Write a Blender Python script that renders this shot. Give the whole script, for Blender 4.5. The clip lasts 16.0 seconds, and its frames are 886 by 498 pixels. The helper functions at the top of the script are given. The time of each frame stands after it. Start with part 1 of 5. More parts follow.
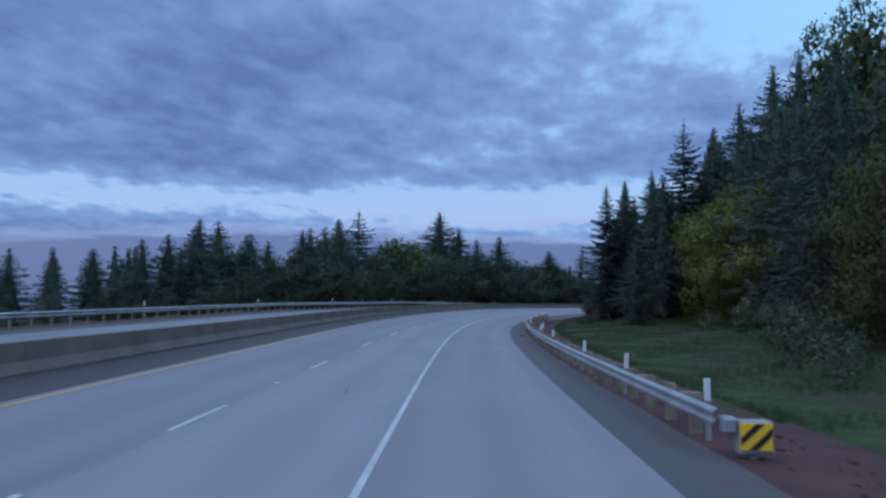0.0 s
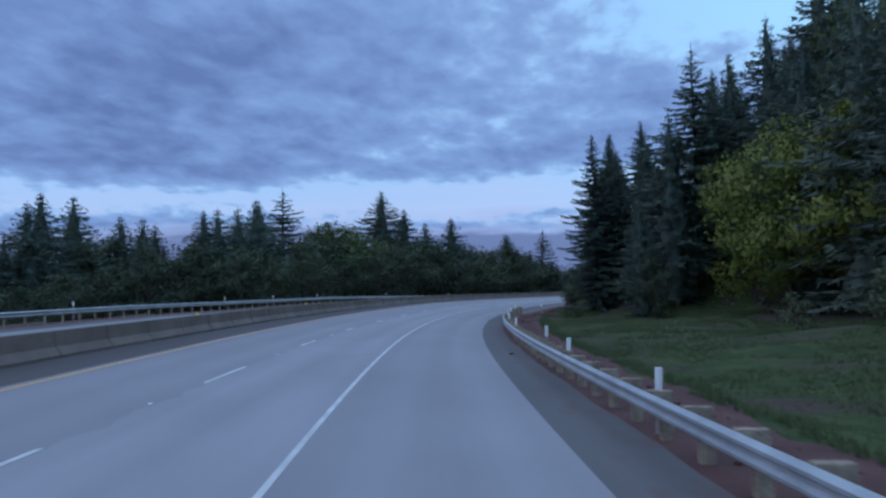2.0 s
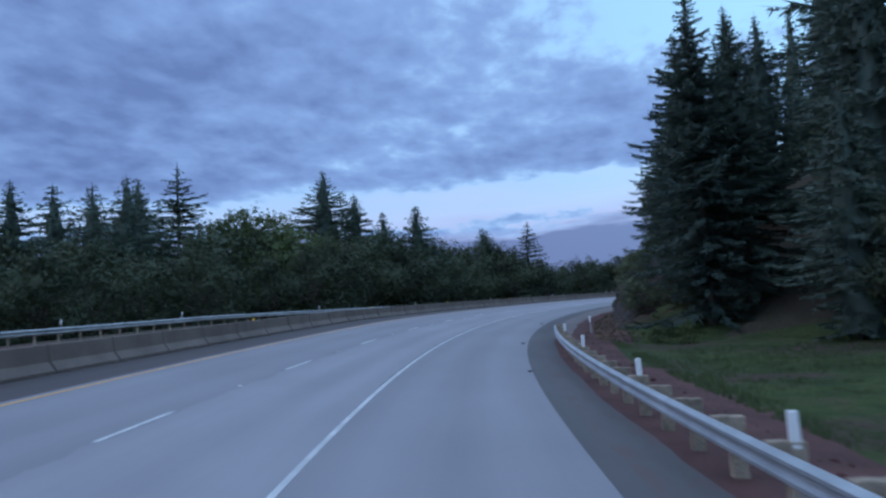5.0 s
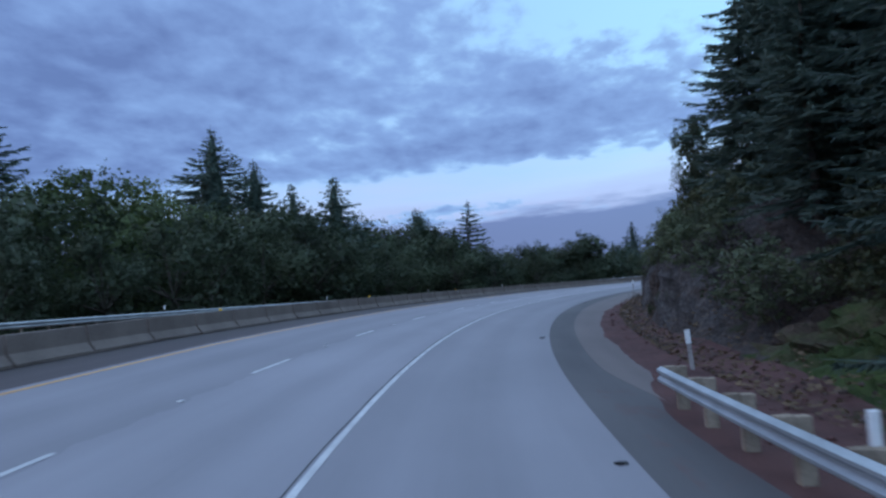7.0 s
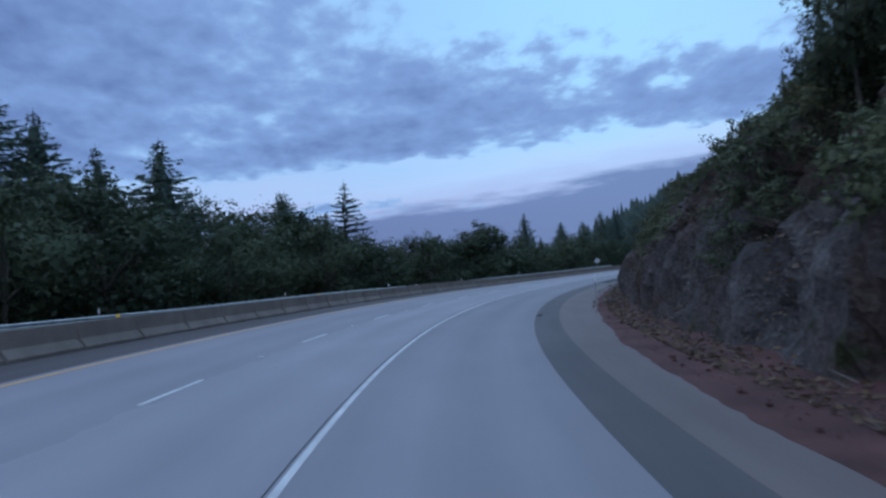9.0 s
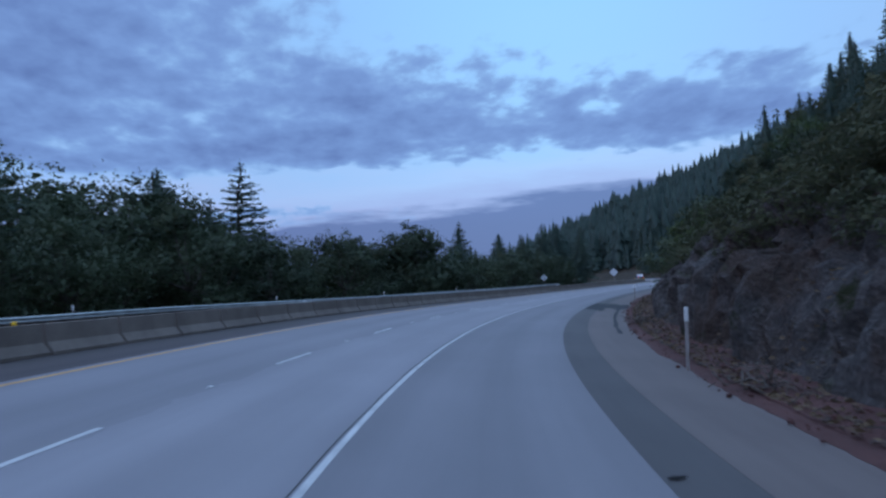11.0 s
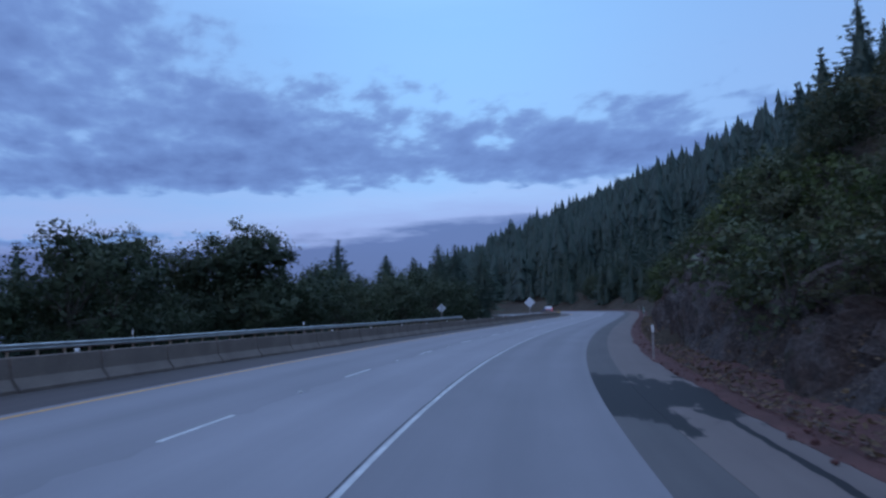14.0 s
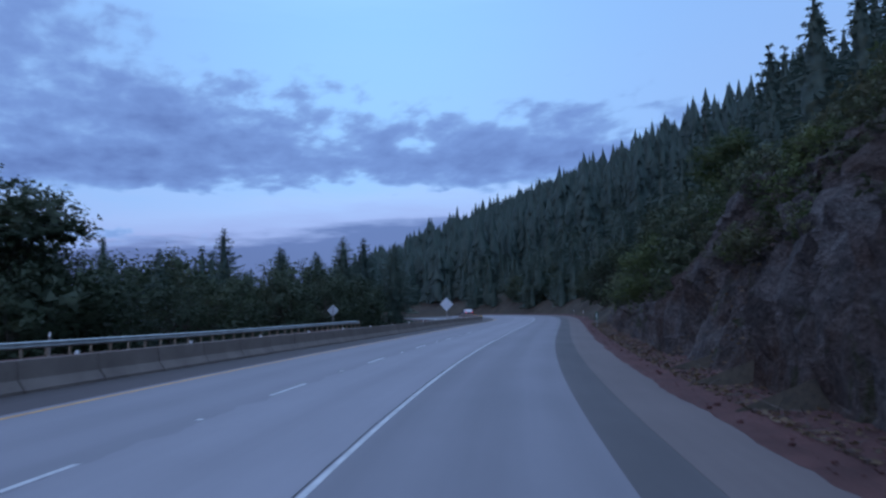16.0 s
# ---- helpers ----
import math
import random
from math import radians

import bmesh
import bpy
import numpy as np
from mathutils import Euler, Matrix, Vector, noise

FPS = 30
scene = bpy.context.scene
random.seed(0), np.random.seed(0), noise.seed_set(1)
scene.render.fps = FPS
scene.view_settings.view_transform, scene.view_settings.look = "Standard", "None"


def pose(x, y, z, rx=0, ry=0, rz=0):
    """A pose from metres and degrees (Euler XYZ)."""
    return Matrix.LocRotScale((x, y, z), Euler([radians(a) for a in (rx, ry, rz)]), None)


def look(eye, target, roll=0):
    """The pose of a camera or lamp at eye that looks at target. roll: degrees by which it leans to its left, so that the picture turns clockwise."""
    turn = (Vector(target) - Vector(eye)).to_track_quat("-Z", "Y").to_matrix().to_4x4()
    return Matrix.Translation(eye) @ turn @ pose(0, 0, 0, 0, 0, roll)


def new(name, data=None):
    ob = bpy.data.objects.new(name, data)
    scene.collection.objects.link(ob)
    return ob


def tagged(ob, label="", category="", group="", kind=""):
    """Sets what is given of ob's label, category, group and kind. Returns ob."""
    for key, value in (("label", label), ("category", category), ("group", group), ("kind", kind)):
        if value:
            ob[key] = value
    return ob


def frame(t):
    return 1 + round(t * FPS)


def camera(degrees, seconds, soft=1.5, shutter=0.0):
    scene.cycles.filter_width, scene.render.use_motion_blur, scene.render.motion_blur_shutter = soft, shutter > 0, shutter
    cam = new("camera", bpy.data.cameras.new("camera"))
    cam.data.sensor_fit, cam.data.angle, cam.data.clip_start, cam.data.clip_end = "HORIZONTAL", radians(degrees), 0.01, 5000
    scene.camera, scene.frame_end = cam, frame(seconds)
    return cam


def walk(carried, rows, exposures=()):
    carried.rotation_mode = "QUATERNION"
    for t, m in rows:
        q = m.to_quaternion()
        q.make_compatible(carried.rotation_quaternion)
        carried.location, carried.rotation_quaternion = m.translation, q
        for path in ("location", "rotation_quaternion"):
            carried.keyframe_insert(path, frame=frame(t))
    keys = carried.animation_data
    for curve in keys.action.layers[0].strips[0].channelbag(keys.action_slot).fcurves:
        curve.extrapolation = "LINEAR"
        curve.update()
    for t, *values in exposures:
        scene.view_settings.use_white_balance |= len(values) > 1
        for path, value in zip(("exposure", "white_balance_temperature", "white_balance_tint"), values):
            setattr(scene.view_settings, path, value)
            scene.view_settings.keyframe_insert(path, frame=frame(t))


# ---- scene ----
cam = camera(56.14, 16.0, soft=2.5, shutter=0.3)
PATH = [
    (0.0, pose(-1.17, 9.57, 2.27, 94.43, -0.51, 15.28)),
    (0.5, pose(-2.80, 16.70, 2.34, 94.48, -0.06, 14.59)),
    (1.0, pose(-4.42, 23.83, 2.42, 94.05, 0.48, 13.85)),
    (1.5, pose(-6.01, 30.99, 2.50, 93.86, 1.01, 12.47)),
    (2.0, pose(-7.58, 38.16, 2.59, 93.91, 1.65, 11.96)),
    (2.5, pose(-9.23, 45.34, 2.69, 93.99, 2.06, 11.30)),
    (3.0, pose(-10.80, 52.55, 2.80, 94.05, 2.46, 10.93)),
    (3.5, pose(-12.29, 59.79, 2.91, 93.64, 3.42, 10.38)),
    (6.0, pose(-18.86, 96.08, 3.48, 94.75, 3.64, 8.55)),
    (6.5, pose(-19.85, 103.40, 3.60, 93.98, 3.87, 6.60)),
    (7.0, pose(-20.65, 110.78, 3.73, 93.50, 4.38, 4.93)),
    (7.5, pose(-21.26, 118.20, 3.86, 93.30, 4.51, 2.97)),
    (8.0, pose(-21.65, 125.65, 4.00, 93.13, 4.72, 0.94)),
    (8.5, pose(-21.82, 133.12, 4.15, 92.80, 5.20, -1.48)),
    (11.0, pose(-19.06, 170.26, 4.85, 93.22, 2.43, -8.49)),
    (11.5, pose(-17.75, 177.58, 4.97, 94.36, 2.47, -10.51)),
    (12.0, pose(-16.22, 184.82, 5.08, 94.66, 2.17, -12.30)),
    (12.5, pose(-14.50, 191.99, 5.18, 95.33, 2.41, -14.01)),
    (13.0, pose(-12.57, 199.07, 5.29, 95.06, 2.22, -15.13)),
    (13.5, pose(-10.44, 206.05, 5.39, 95.21, 1.96, -15.83)),
    (14.0, pose(-8.13, 212.95, 5.50, 95.03, 1.61, -15.91)),
    (14.5, pose(-5.60, 219.75, 5.60, 95.09, 1.23, -16.42)),
    (15.0, pose(-2.91, 226.46, 5.71, 94.49, 1.25, -17.20)),
    (15.5, pose(-0.09, 233.09, 5.82, 94.73, 1.37, -19.43)),
    (16.0, pose(2.89, 239.65, 5.94, 95.06, 1.16, -21.50)),
]
walk(cam, PATH, [(0.0, 0.03, 6500, 13), (3.5, 0.20, 6550, 13), (7.0, 0.25, 6650, 13), (8.5, 0.14, 6600, 13), (11.0, -0.03, 6250, 15), (12.0, -0.14, 6050, 19), (14.0, -0.20, 6030, 20), (16.0, -0.09, 6060, 20)])

# ---- light ----
world = bpy.data.worlds.new("sky")
scene.world = world
world.use_nodes = True


class Nodes:
    """A small writer of node trees."""

    def __init__(self, tree):
        self.tree = tree
        tree.nodes.clear()

    def add(self, kind, _out=None, **keys):
        n = self.tree.nodes.new(kind)
        for k, v in keys.items():
            if k.startswith("i_"):
                n.inputs[int(k[2:])].default_value = v
            elif k == "op":
                n.operation = v
            elif k == "typ":
                n.data_type = v
        return n

    def link(self, a, b):
        self.tree.links.new(a, b)

    def math(self, op, a, b=None, clamp=False):
        n = self.tree.nodes.new("ShaderNodeMath")
        n.operation, n.use_clamp = op, clamp
        for i, v in enumerate((a, b)):
            if v is None:
                continue
            if isinstance(v, (int, float)):
                n.inputs[i].default_value = v
            else:
                self.link(v, n.inputs[i])
        return n.outputs[0]

    def noise(self, vec, scale, detail=4.0, rough=0.55, lac=2.0, dist=0.0):
        n = self.tree.nodes.new("ShaderNodeTexNoise")
        n.inputs["Scale"].default_value, n.inputs["Detail"].default_value = scale, detail
        n.inputs["Roughness"].default_value, n.inputs["Distortion"].default_value = rough, dist
        n.inputs["Lacunarity"].default_value = lac
        if vec is not None:
            self.link(vec, n.inputs["Vector"])
        return n.outputs["Fac"]

    def ramp(self, fac, stops, smooth=False):
        n = self.tree.nodes.new("ShaderNodeValToRGB")
        e = n.color_ramp.elements
        while len(e) < len(stops):
            e.new(0.5)
        for el, (p, c) in zip(e, stops):
            el.position = p
            el.color = (*c, 1) if len(c) == 3 else c
        if smooth:
            n.color_ramp.interpolation = "EASE"
        self.link(fac, n.inputs[0])
        return n.outputs[0]

    def mix(self, fac, a, b, mode="MIX"):
        n = self.tree.nodes.new("ShaderNodeMix")
        n.data_type, n.blend_type = "RGBA", mode
        for sock, v in ((n.inputs[0], fac), (n.inputs[6], a), (n.inputs[7], b)):
            if isinstance(v, (int, float)):
                sock.default_value = v
            elif isinstance(v, tuple):
                sock.default_value = (*v, 1)
            else:
                self.link(v, sock)
        return n.outputs[2]

    def combine(self, x, y, z):
        n = self.tree.nodes.new("ShaderNodeCombineXYZ")
        for i, v in enumerate((x, y, z)):
            if isinstance(v, (int, float)):
                n.inputs[i].default_value = v
            else:
                self.link(v, n.inputs[i])
        return n.outputs[0]


SUN_ELEVATION, SUN_AZIMUTH = 4.0, -105.0
w = Nodes(world.node_tree)
tc = w.add("ShaderNodeTexCoord")
sep = w.add("ShaderNodeSeparateXYZ")
w.link(tc.outputs["Generated"], sep.inputs[0])
dx, dy, dz = sep.outputs
up = w.math("MAXIMUM", dz, 0.0)
# the cloud deck is a level sheet: its pattern is pressed together towards the horizon
flat = w.math("ADD", up, 0.17)
cx, cy = w.math("DIVIDE", dx, flat), w.math("DIVIDE", dy, flat)
deck = w.combine(cx, w.math("MULTIPLY", cy, 1.15), 0.0)
big = w.noise(deck, 1.15, 3.0, 0.5, dist=0.2)
puffs = w.combine(cx, w.math("MULTIPLY", cy, 0.75), 0.0)
small = w.noise(puffs, 4.6, 6.0, 0.55, dist=0.2)
fine = w.noise(w.combine(cx, w.math("MULTIPLY", cy, 0.7), 4.0), 11.0, 4.0, 0.5, dist=0.15)
thick = w.math("ADD", w.math("ADD", w.math("MULTIPLY", big, 0.52), w.math("MULTIPLY", small, 0.34)), w.math("MULTIPLY", fine, 0.32))
thick = w.math("SUBTRACT", thick, 0.09)
# closed cloud on the west side, broken cloud to the east, a clear strip over the horizon haze
cover = w.math("MULTIPLY", w.math("ADD", dx, -0.10), -0.24)
east = w.math("MULTIPLY", w.math("ADD", dx, 0.14, True), 5.0, True)
open_top = w.math("MULTIPLY", w.math("SUBTRACT", up, 0.235), 12.0, True)
band = w.math("SUBTRACT", 1.0, w.math("MULTIPLY", w.math("ABSOLUTE", w.math("SUBTRACT", up, 0.195)), 12.0), True)
cover = w.math("ADD", cover, w.math("MULTIPLY", east, w.math("SUBTRACT", w.math("MULTIPLY", band, 0.10), w.math("MULTIPLY", open_top, 0.13))))
gap = w.math("SUBTRACT", 1.0, w.math("MULTIPLY", w.math("ABSOLUTE", w.math("SUBTRACT", up, 0.130)), 26.0), True)
thick = w.math("ADD", w.math("ADD", thick, cover), w.math("MULTIPLY", gap, -0.30))
# a low bank of cloud on the horizon, with a torn upper edge, higher to the east
torn = w.noise(w.combine(w.math("MULTIPLY", dx, 3.0), w.math("MULTIPLY", dy, 3.0), w.math("MULTIPLY", dz, 22.0)), 1.6, 6.0, 0.6)
haze = w.math("ADD", up, w.math("MULTIPLY", w.math("SUBTRACT", torn, 0.5), 0.075))
haze = w.math("SUBTRACT", haze, w.math("MULTIPLY", w.math("ADD", dx, 0.20, True), 0.06))
nishita = w.tree.nodes.new("ShaderNodeTexSky")
nishita.sky_type, nishita.sun_disc = "NISHITA", False
nishita.sun_elevation, nishita.sun_rotation = radians(SUN_ELEVATION), radians(SUN_AZIMUTH)
clear = w.ramp(haze, [(0.0, (0.105, 0.172, 0.37)), (0.078, (0.118, 0.186, 0.41)), (0.092, (0.33, 0.43, 0.74)), (0.118, (0.36, 0.52, 0.84)), (0.15, (0.31, 0.52, 0.86)), (0.32, (0.28, 0.51, 0.87)), (1.0, (0.65, 1.0, 1.5))])
# the sky is brightest towards the coming sun
aim = Vector((math.sin(radians(17)) * 0.95, math.cos(radians(17)) * 0.95, 0.31))
toward = w.math("ADD", w.math("ADD", w.math("MULTIPLY", dx, aim.x), w.math("MULTIPLY", dy, aim.y)), w.math("MULTIPLY", dz, aim.z))
glow = w.math("MULTIPLY", w.math("POWER", w.math("MAXIMUM", toward, 0.0), 24.0), 0.6)
clear = w.mix(glow, clear, w.mix(1.0, clear, (1.25, 1.52, 1.38), "MULTIPLY"))
clear = w.mix(0.012, clear, nishita.outputs[0], "ADD")
cloud = w.ramp(w.math("MULTIPLY", w.math("SUBTRACT", thick, 0.42), 3.0, True),
               [(0.0, (0.295, 0.527, 0.86)), (0.35, (0.197, 0.344, 0.66)), (0.75, (0.142, 0.245, 0.512)), (1.0, (0.112, 0.193, 0.427))])
lift = w.ramp(up, [(0.0, (1.0, 1.0, 1.0)), (0.38, (1.0, 1.0, 1.0)), (1.0, (2.5, 2.4, 2.15))])
cloud = w.mix(1.0, cloud, lift, "MULTIPLY")
mask = w.ramp(thick, [(0.41, (0, 0, 0)), (0.50, (1, 1, 1))], True)
low = w.ramp(haze, [(0.08, (1, 1, 1)), (0.10, (0, 0, 0))])
mask = w.math("MULTIPLY", mask, w.math("SUBTRACT", 1.0, low, True))
sky = w.mix(mask, clear, cloud)
west = w.math("ADD", 1.0, w.math("MULTIPLY", w.math("MAXIMUM", w.math("SUBTRACT", w.math("MULTIPLY", dy, -0.8), w.math("MULTIPLY", dx, 0.6)), 0.0), 0.7))
sky = w.mix(1.0, sky, w.combine(west, west, west), "MULTIPLY")
bg = w.add("ShaderNodeBackground")
w.link(sky, bg.inputs[0])
bg.inputs[1].default_value = 1.0
out = w.add("ShaderNodeOutputWorld")
w.link(bg.outputs[0], out.inputs[0])

sun = new("sun", bpy.data.lights.new("sun", "SUN"))
sun.data.energy, sun.data.angle, sun.data.color = 0.5, radians(60), (1.0, 0.97, 0.95)
az, el = radians(SUN_AZIMUTH), radians(38)
sun.matrix_world = look((0, 0, 0), (-math.sin(az) * math.cos(el), -math.cos(az) * math.cos(el), -math.sin(el)))

# ---- the road's line: s runs along the solid white line, d is metres to its left ----
BEND = [0.00045, 0.00018, -0.00018, -0.00072, -0.00141, -0.00214, -0.00285, -0.00357, -0.00409, -0.00426, -0.00422, -0.00408, -0.00364, -0.00286,
        -0.00211, -0.00144, -0.00079, -0.00026, 0.00013, 0.0006, 0.0015, 0.003, 0.004, 0.004, 0.004, 0.004, 0.004]
CLIMB = [0.00747, 0.01187, 0.01689, 0.0161, 0.0205, 0.01468, 0.01349, 0.01594, 0.01607, 0.01896, 0.01786, 0.015, 0.0134, 0.0127]
BANK = [0.02874, 0.03582, 0.05463, 0.07719, 0.09516, 0.07923, 0.06618, 0.03672, 0.01876, 0.010, -0.02, -0.03, -0.03, -0.03]
STEP = 0.5
LS = np.arange(-20, 500.1, STEP)
L_HEAD = np.cumsum(np.interp(LS, np.arange(-20, 501, 20.0), BEND)) * STEP
L_HEAD += 0.2447 - L_HEAD[40]
L_X, L_Y = np.cumsum(-np.sin(L_HEAD)) * STEP, np.cumsum(np.cos(L_HEAD)) * STEP
L_X, L_Y = L_X - L_X[40], L_Y - L_Y[40]
L_Z = np.cumsum(np.interp(LS, np.arange(-20, 501, 40.0), CLIMB)) * STEP
L_Z -= L_Z[40]
L_BANK = np.interp(LS, np.arange(-20, 501, 40.0), BANK)
S_END = 500.0


def line(s):
    """x, y, z, heading and cross fall of the white line; straight on past its ends."""
    s = np.asarray(s, float)
    c = np.clip(s, LS[0], LS[-1])
    h = np.interp(c, LS, L_HEAD)
    over = s - c
    return np.interp(c, LS, L_X) - np.sin(h) * over, np.interp(c, LS, L_Y) + np.cos(h) * over, np.interp(c, LS, L_Z), h, np.interp(c, LS, L_BANK)


def place(s, d, rise=0.0):
    """World points of s, d on the road's plane (levelled out far to the sides), lifted by rise."""
    x, y, z, h, b = line(s)
    d = np.asarray(d, float)
    return np.stack(np.broadcast_arrays(x - d * np.cos(h), y - d * np.sin(h), z + b * np.clip(d, -9, 21.0) + rise), -1)


def heading(s):
    return float(line(s)[3])


def nearest(x, y):
    """s and d of world points."""
    s, d = np.zeros(len(x)), np.zeros(len(x))
    cs = np.concatenate([[-400, -200, -100, -60], np.arange(-20, 501, 2.0), [540, 600, 700, 900]])
    lx, ly, _, h, _ = line(cs)
    for a in range(0, len(x), 4000):
        q = slice(a, a + 4000)
        k = np.argmin((x[q, None] - lx) ** 2 + (y[q, None] - ly) ** 2, 1)
        tx, ty = x[q] - lx[k], y[q] - ly[k]
        s[q] = cs[k] - tx * np.sin(h[k]) + ty * np.cos(h[k])
        d[q] = -(tx * np.cos(h[k]) + ty * np.sin(h[k]))
    return s, d


def ease(v, a, b):
    t = np.clip((np.asarray(v, float) - a) / (b - a), 0, 1)
    return t * t * (3 - 2 * t)


def wave(x, y, size, seed=0.0):
    """Smooth numbers from -1 to 1 that wander over about size metres."""
    u, v = np.asarray(x, float) / size, np.asarray(y, float) / size
    return (np.sin(u * 1.9 + seed) * np.cos(v * 2.3 + seed * 1.7) + np.sin(u * 4.1 - v * 3.3 + seed * 0.6) * 0.5 + np.sin(v * 5.2 + u * 2.7 + seed * 2.1) * 0.35) / 1.85


def far_side(s):
    """How far the other carriageway lies below this road's plane at its outer rail."""
    return np.interp(s, [0, 45, 95, 137, 195, 276, 340, 400], [-0.15, -0.16, -0.35, -0.7, -0.8, -0.24, 0.0, 0.0])


def bank_rise(s, d):
    """Rise of the ground over the road's plane beside the road."""
    u = np.maximum(-d - 8.0, 0)
    grass = -0.25 * ease(u, 0, 2) + 0.03 * u + 0.20 * np.maximum(u - 24, 0)
    steep = np.interp(s, [150, 190, 230, 280, 320, 380, 420, 470], [0.30, 0.42, 0.50, 0.58, 0.64, 0.56, 0.36, 0.16])
    tall = np.interp(s, [140, 155, 172, 190, 212, 225, 240, 252, 264, 284, 294, 310, 340], [3.0, 5.0, 5.6, 4.6, 4.6, 3.4, 2.8, 3.4, 6.6, 6.4, 3.6, 3.0, 2.6])
    rock = tall * (0.5 * ease(u, 0.7, 2.2) + 0.5 * ease(u, 1.6, 5.5)) + 0.16 * u + steep * np.maximum(u - 5, 0) * ease(u, 5, 12)
    k = ease(s + 0.25 * u, 126, 150)
    right = grass * (1 - k) + rock * k
    v = np.maximum(d - 21.5, 0)
    left = -0.20 * np.minimum(v, 40) - 0.05 * np.maximum(v - 40, 0)
    left = np.maximum(left, -45)
    return np.where(d < 0, np.minimum(right, 75 + 0.1 * u), left)


def far_hill(x, y):
    """The wooded mountain beyond the bend."""
    ax, ay, bx, by = 120.0, 735.0, 1000.0, 1370.0
    ll = math.hypot(bx - ax, by - ay)
    tx, ty = (bx - ax) / ll, (by - ay) / ll
    t = (x - ax) * tx + (y - ay) * ty
    q = (x - ax) * ty - (y - ay) * tx
    crest = np.interp(t, [-60, 50, 143, 592, 1100, 2500], [-64, -16, 59, 203, 312, 396]) + 7 * wave(x, y, 130, 3)
    return np.where(q > 0, crest - 0.44 * q, crest + 0.3 * q)


def near_hill(x, y):
    """The wooded spur above the bend, running north."""
    ax, ay, bx, by = 275.0, 455.0, 335.0, 800.0
    ll = math.hypot(bx - ax, by - ay)
    tx, ty = (bx - ax) / ll, (by - ay) / ll
    t = (x - ax) * tx + (y - ay) * ty
    q = (x - ax) * ty - (y - ay) * tx
    crest = np.interp(t, [-260, -80, 0, 60, 150, 260, 350, 480], [20, 130, 138, 124, 105, 86, 66, -40]) + 4 * wave(x, y, 60, 8)
    return crest - np.where(q < 0, -0.72, 0.35) * q


def ground_z(x, y, s=None, d=None):
    if s is None:
        s, d = nearest(x, y)
    _, _, z, _, b = line(s)
    base = z + b * np.clip(d, -9, 21.0) + np.where(d > 10.5, far_side(s) * ease(d, 10.5, 20), 0)
    rough = (0.35 * wave(x, y, 6, 1) + 0.8 * wave(x, y, 19, 2)) * ease(np.abs(d - 7), 17, 34)
    road = np.where((d > -7.2) & (d < 21.3), -0.35, 0.0)
    z = base + bank_rise(s, d) + rough + road - 2.0 * ease(-d, 6.6, 8.0) * (1 - ease(-d, 14.0, 15.5)) * ease(s, 126, 136) * (1 - ease(s, 333, 343))
    return np.maximum(z, np.where((d > -14) & (d < 22) & (s < 520), -99, np.maximum(far_hill(x, y), np.where(d < -14, np.minimum(near_hill(x, y), base + 0.5 * (-d - 14)), -99))))


# ---- materials ----
def material(name, rough=0.9, metal=0.0, spec=0.35):
    m = bpy.data.materials.new(name)
    m.use_nodes = True
    n = Nodes(m.node_tree)
    b = n.add("ShaderNodeBsdfPrincipled")
    b.inputs["Roughness"].default_value, b.inputs["Metallic"].default_value = rough, metal
    b.inputs["Specular IOR Level"].default_value = spec
    o = n.add("ShaderNodeOutputMaterial")
    n.link(b.outputs[0], o.inputs[0])
    return m, n, b


def bumped(n, b, height, strength=0.3, distance=0.02):
    k = n.add("ShaderNodeBump")
    k.inputs["Strength"].default_value, k.inputs["Distance"].default_value = strength, distance
    n.link(height, k.inputs["Height"])
    n.link(k.outputs[0], b.inputs["Normal"])


def speckled(name, a, c, size=1.0, fine=40.0, rough=0.9, bump=0.3, metal=0.0, depth=0.01, vary=0.0):
    """Two colours mixed at two scales."""
    m, n, b = material(name, rough, metal)
    t = n.add("ShaderNodeTexCoord")
    g = n.add("ShaderNodeNewGeometry")
    pos = g.outputs["Position"]
    f = n.math("ADD", n.math("MULTIPLY", n.noise(pos, 1.0 / size, 4), 0.6), n.math("MULTIPLY", n.noise(pos, fine, 3), 0.4))
    col = n.ramp(f, [(0.36, a), (0.64, c)])
    if vary:
        info = n.add("ShaderNodeObjectInfo")
        v = n.math("ADD", n.math("MULTIPLY", info.outputs["Random"], vary), 1 - vary / 2)
        col = n.mix(1.0, col, n.combine(v, v, v), "MULTIPLY")
    n.link(col, b.inputs["Base Color"])
    bumped(n, b, n.noise(pos, fine, 4), bump, depth)
    return m


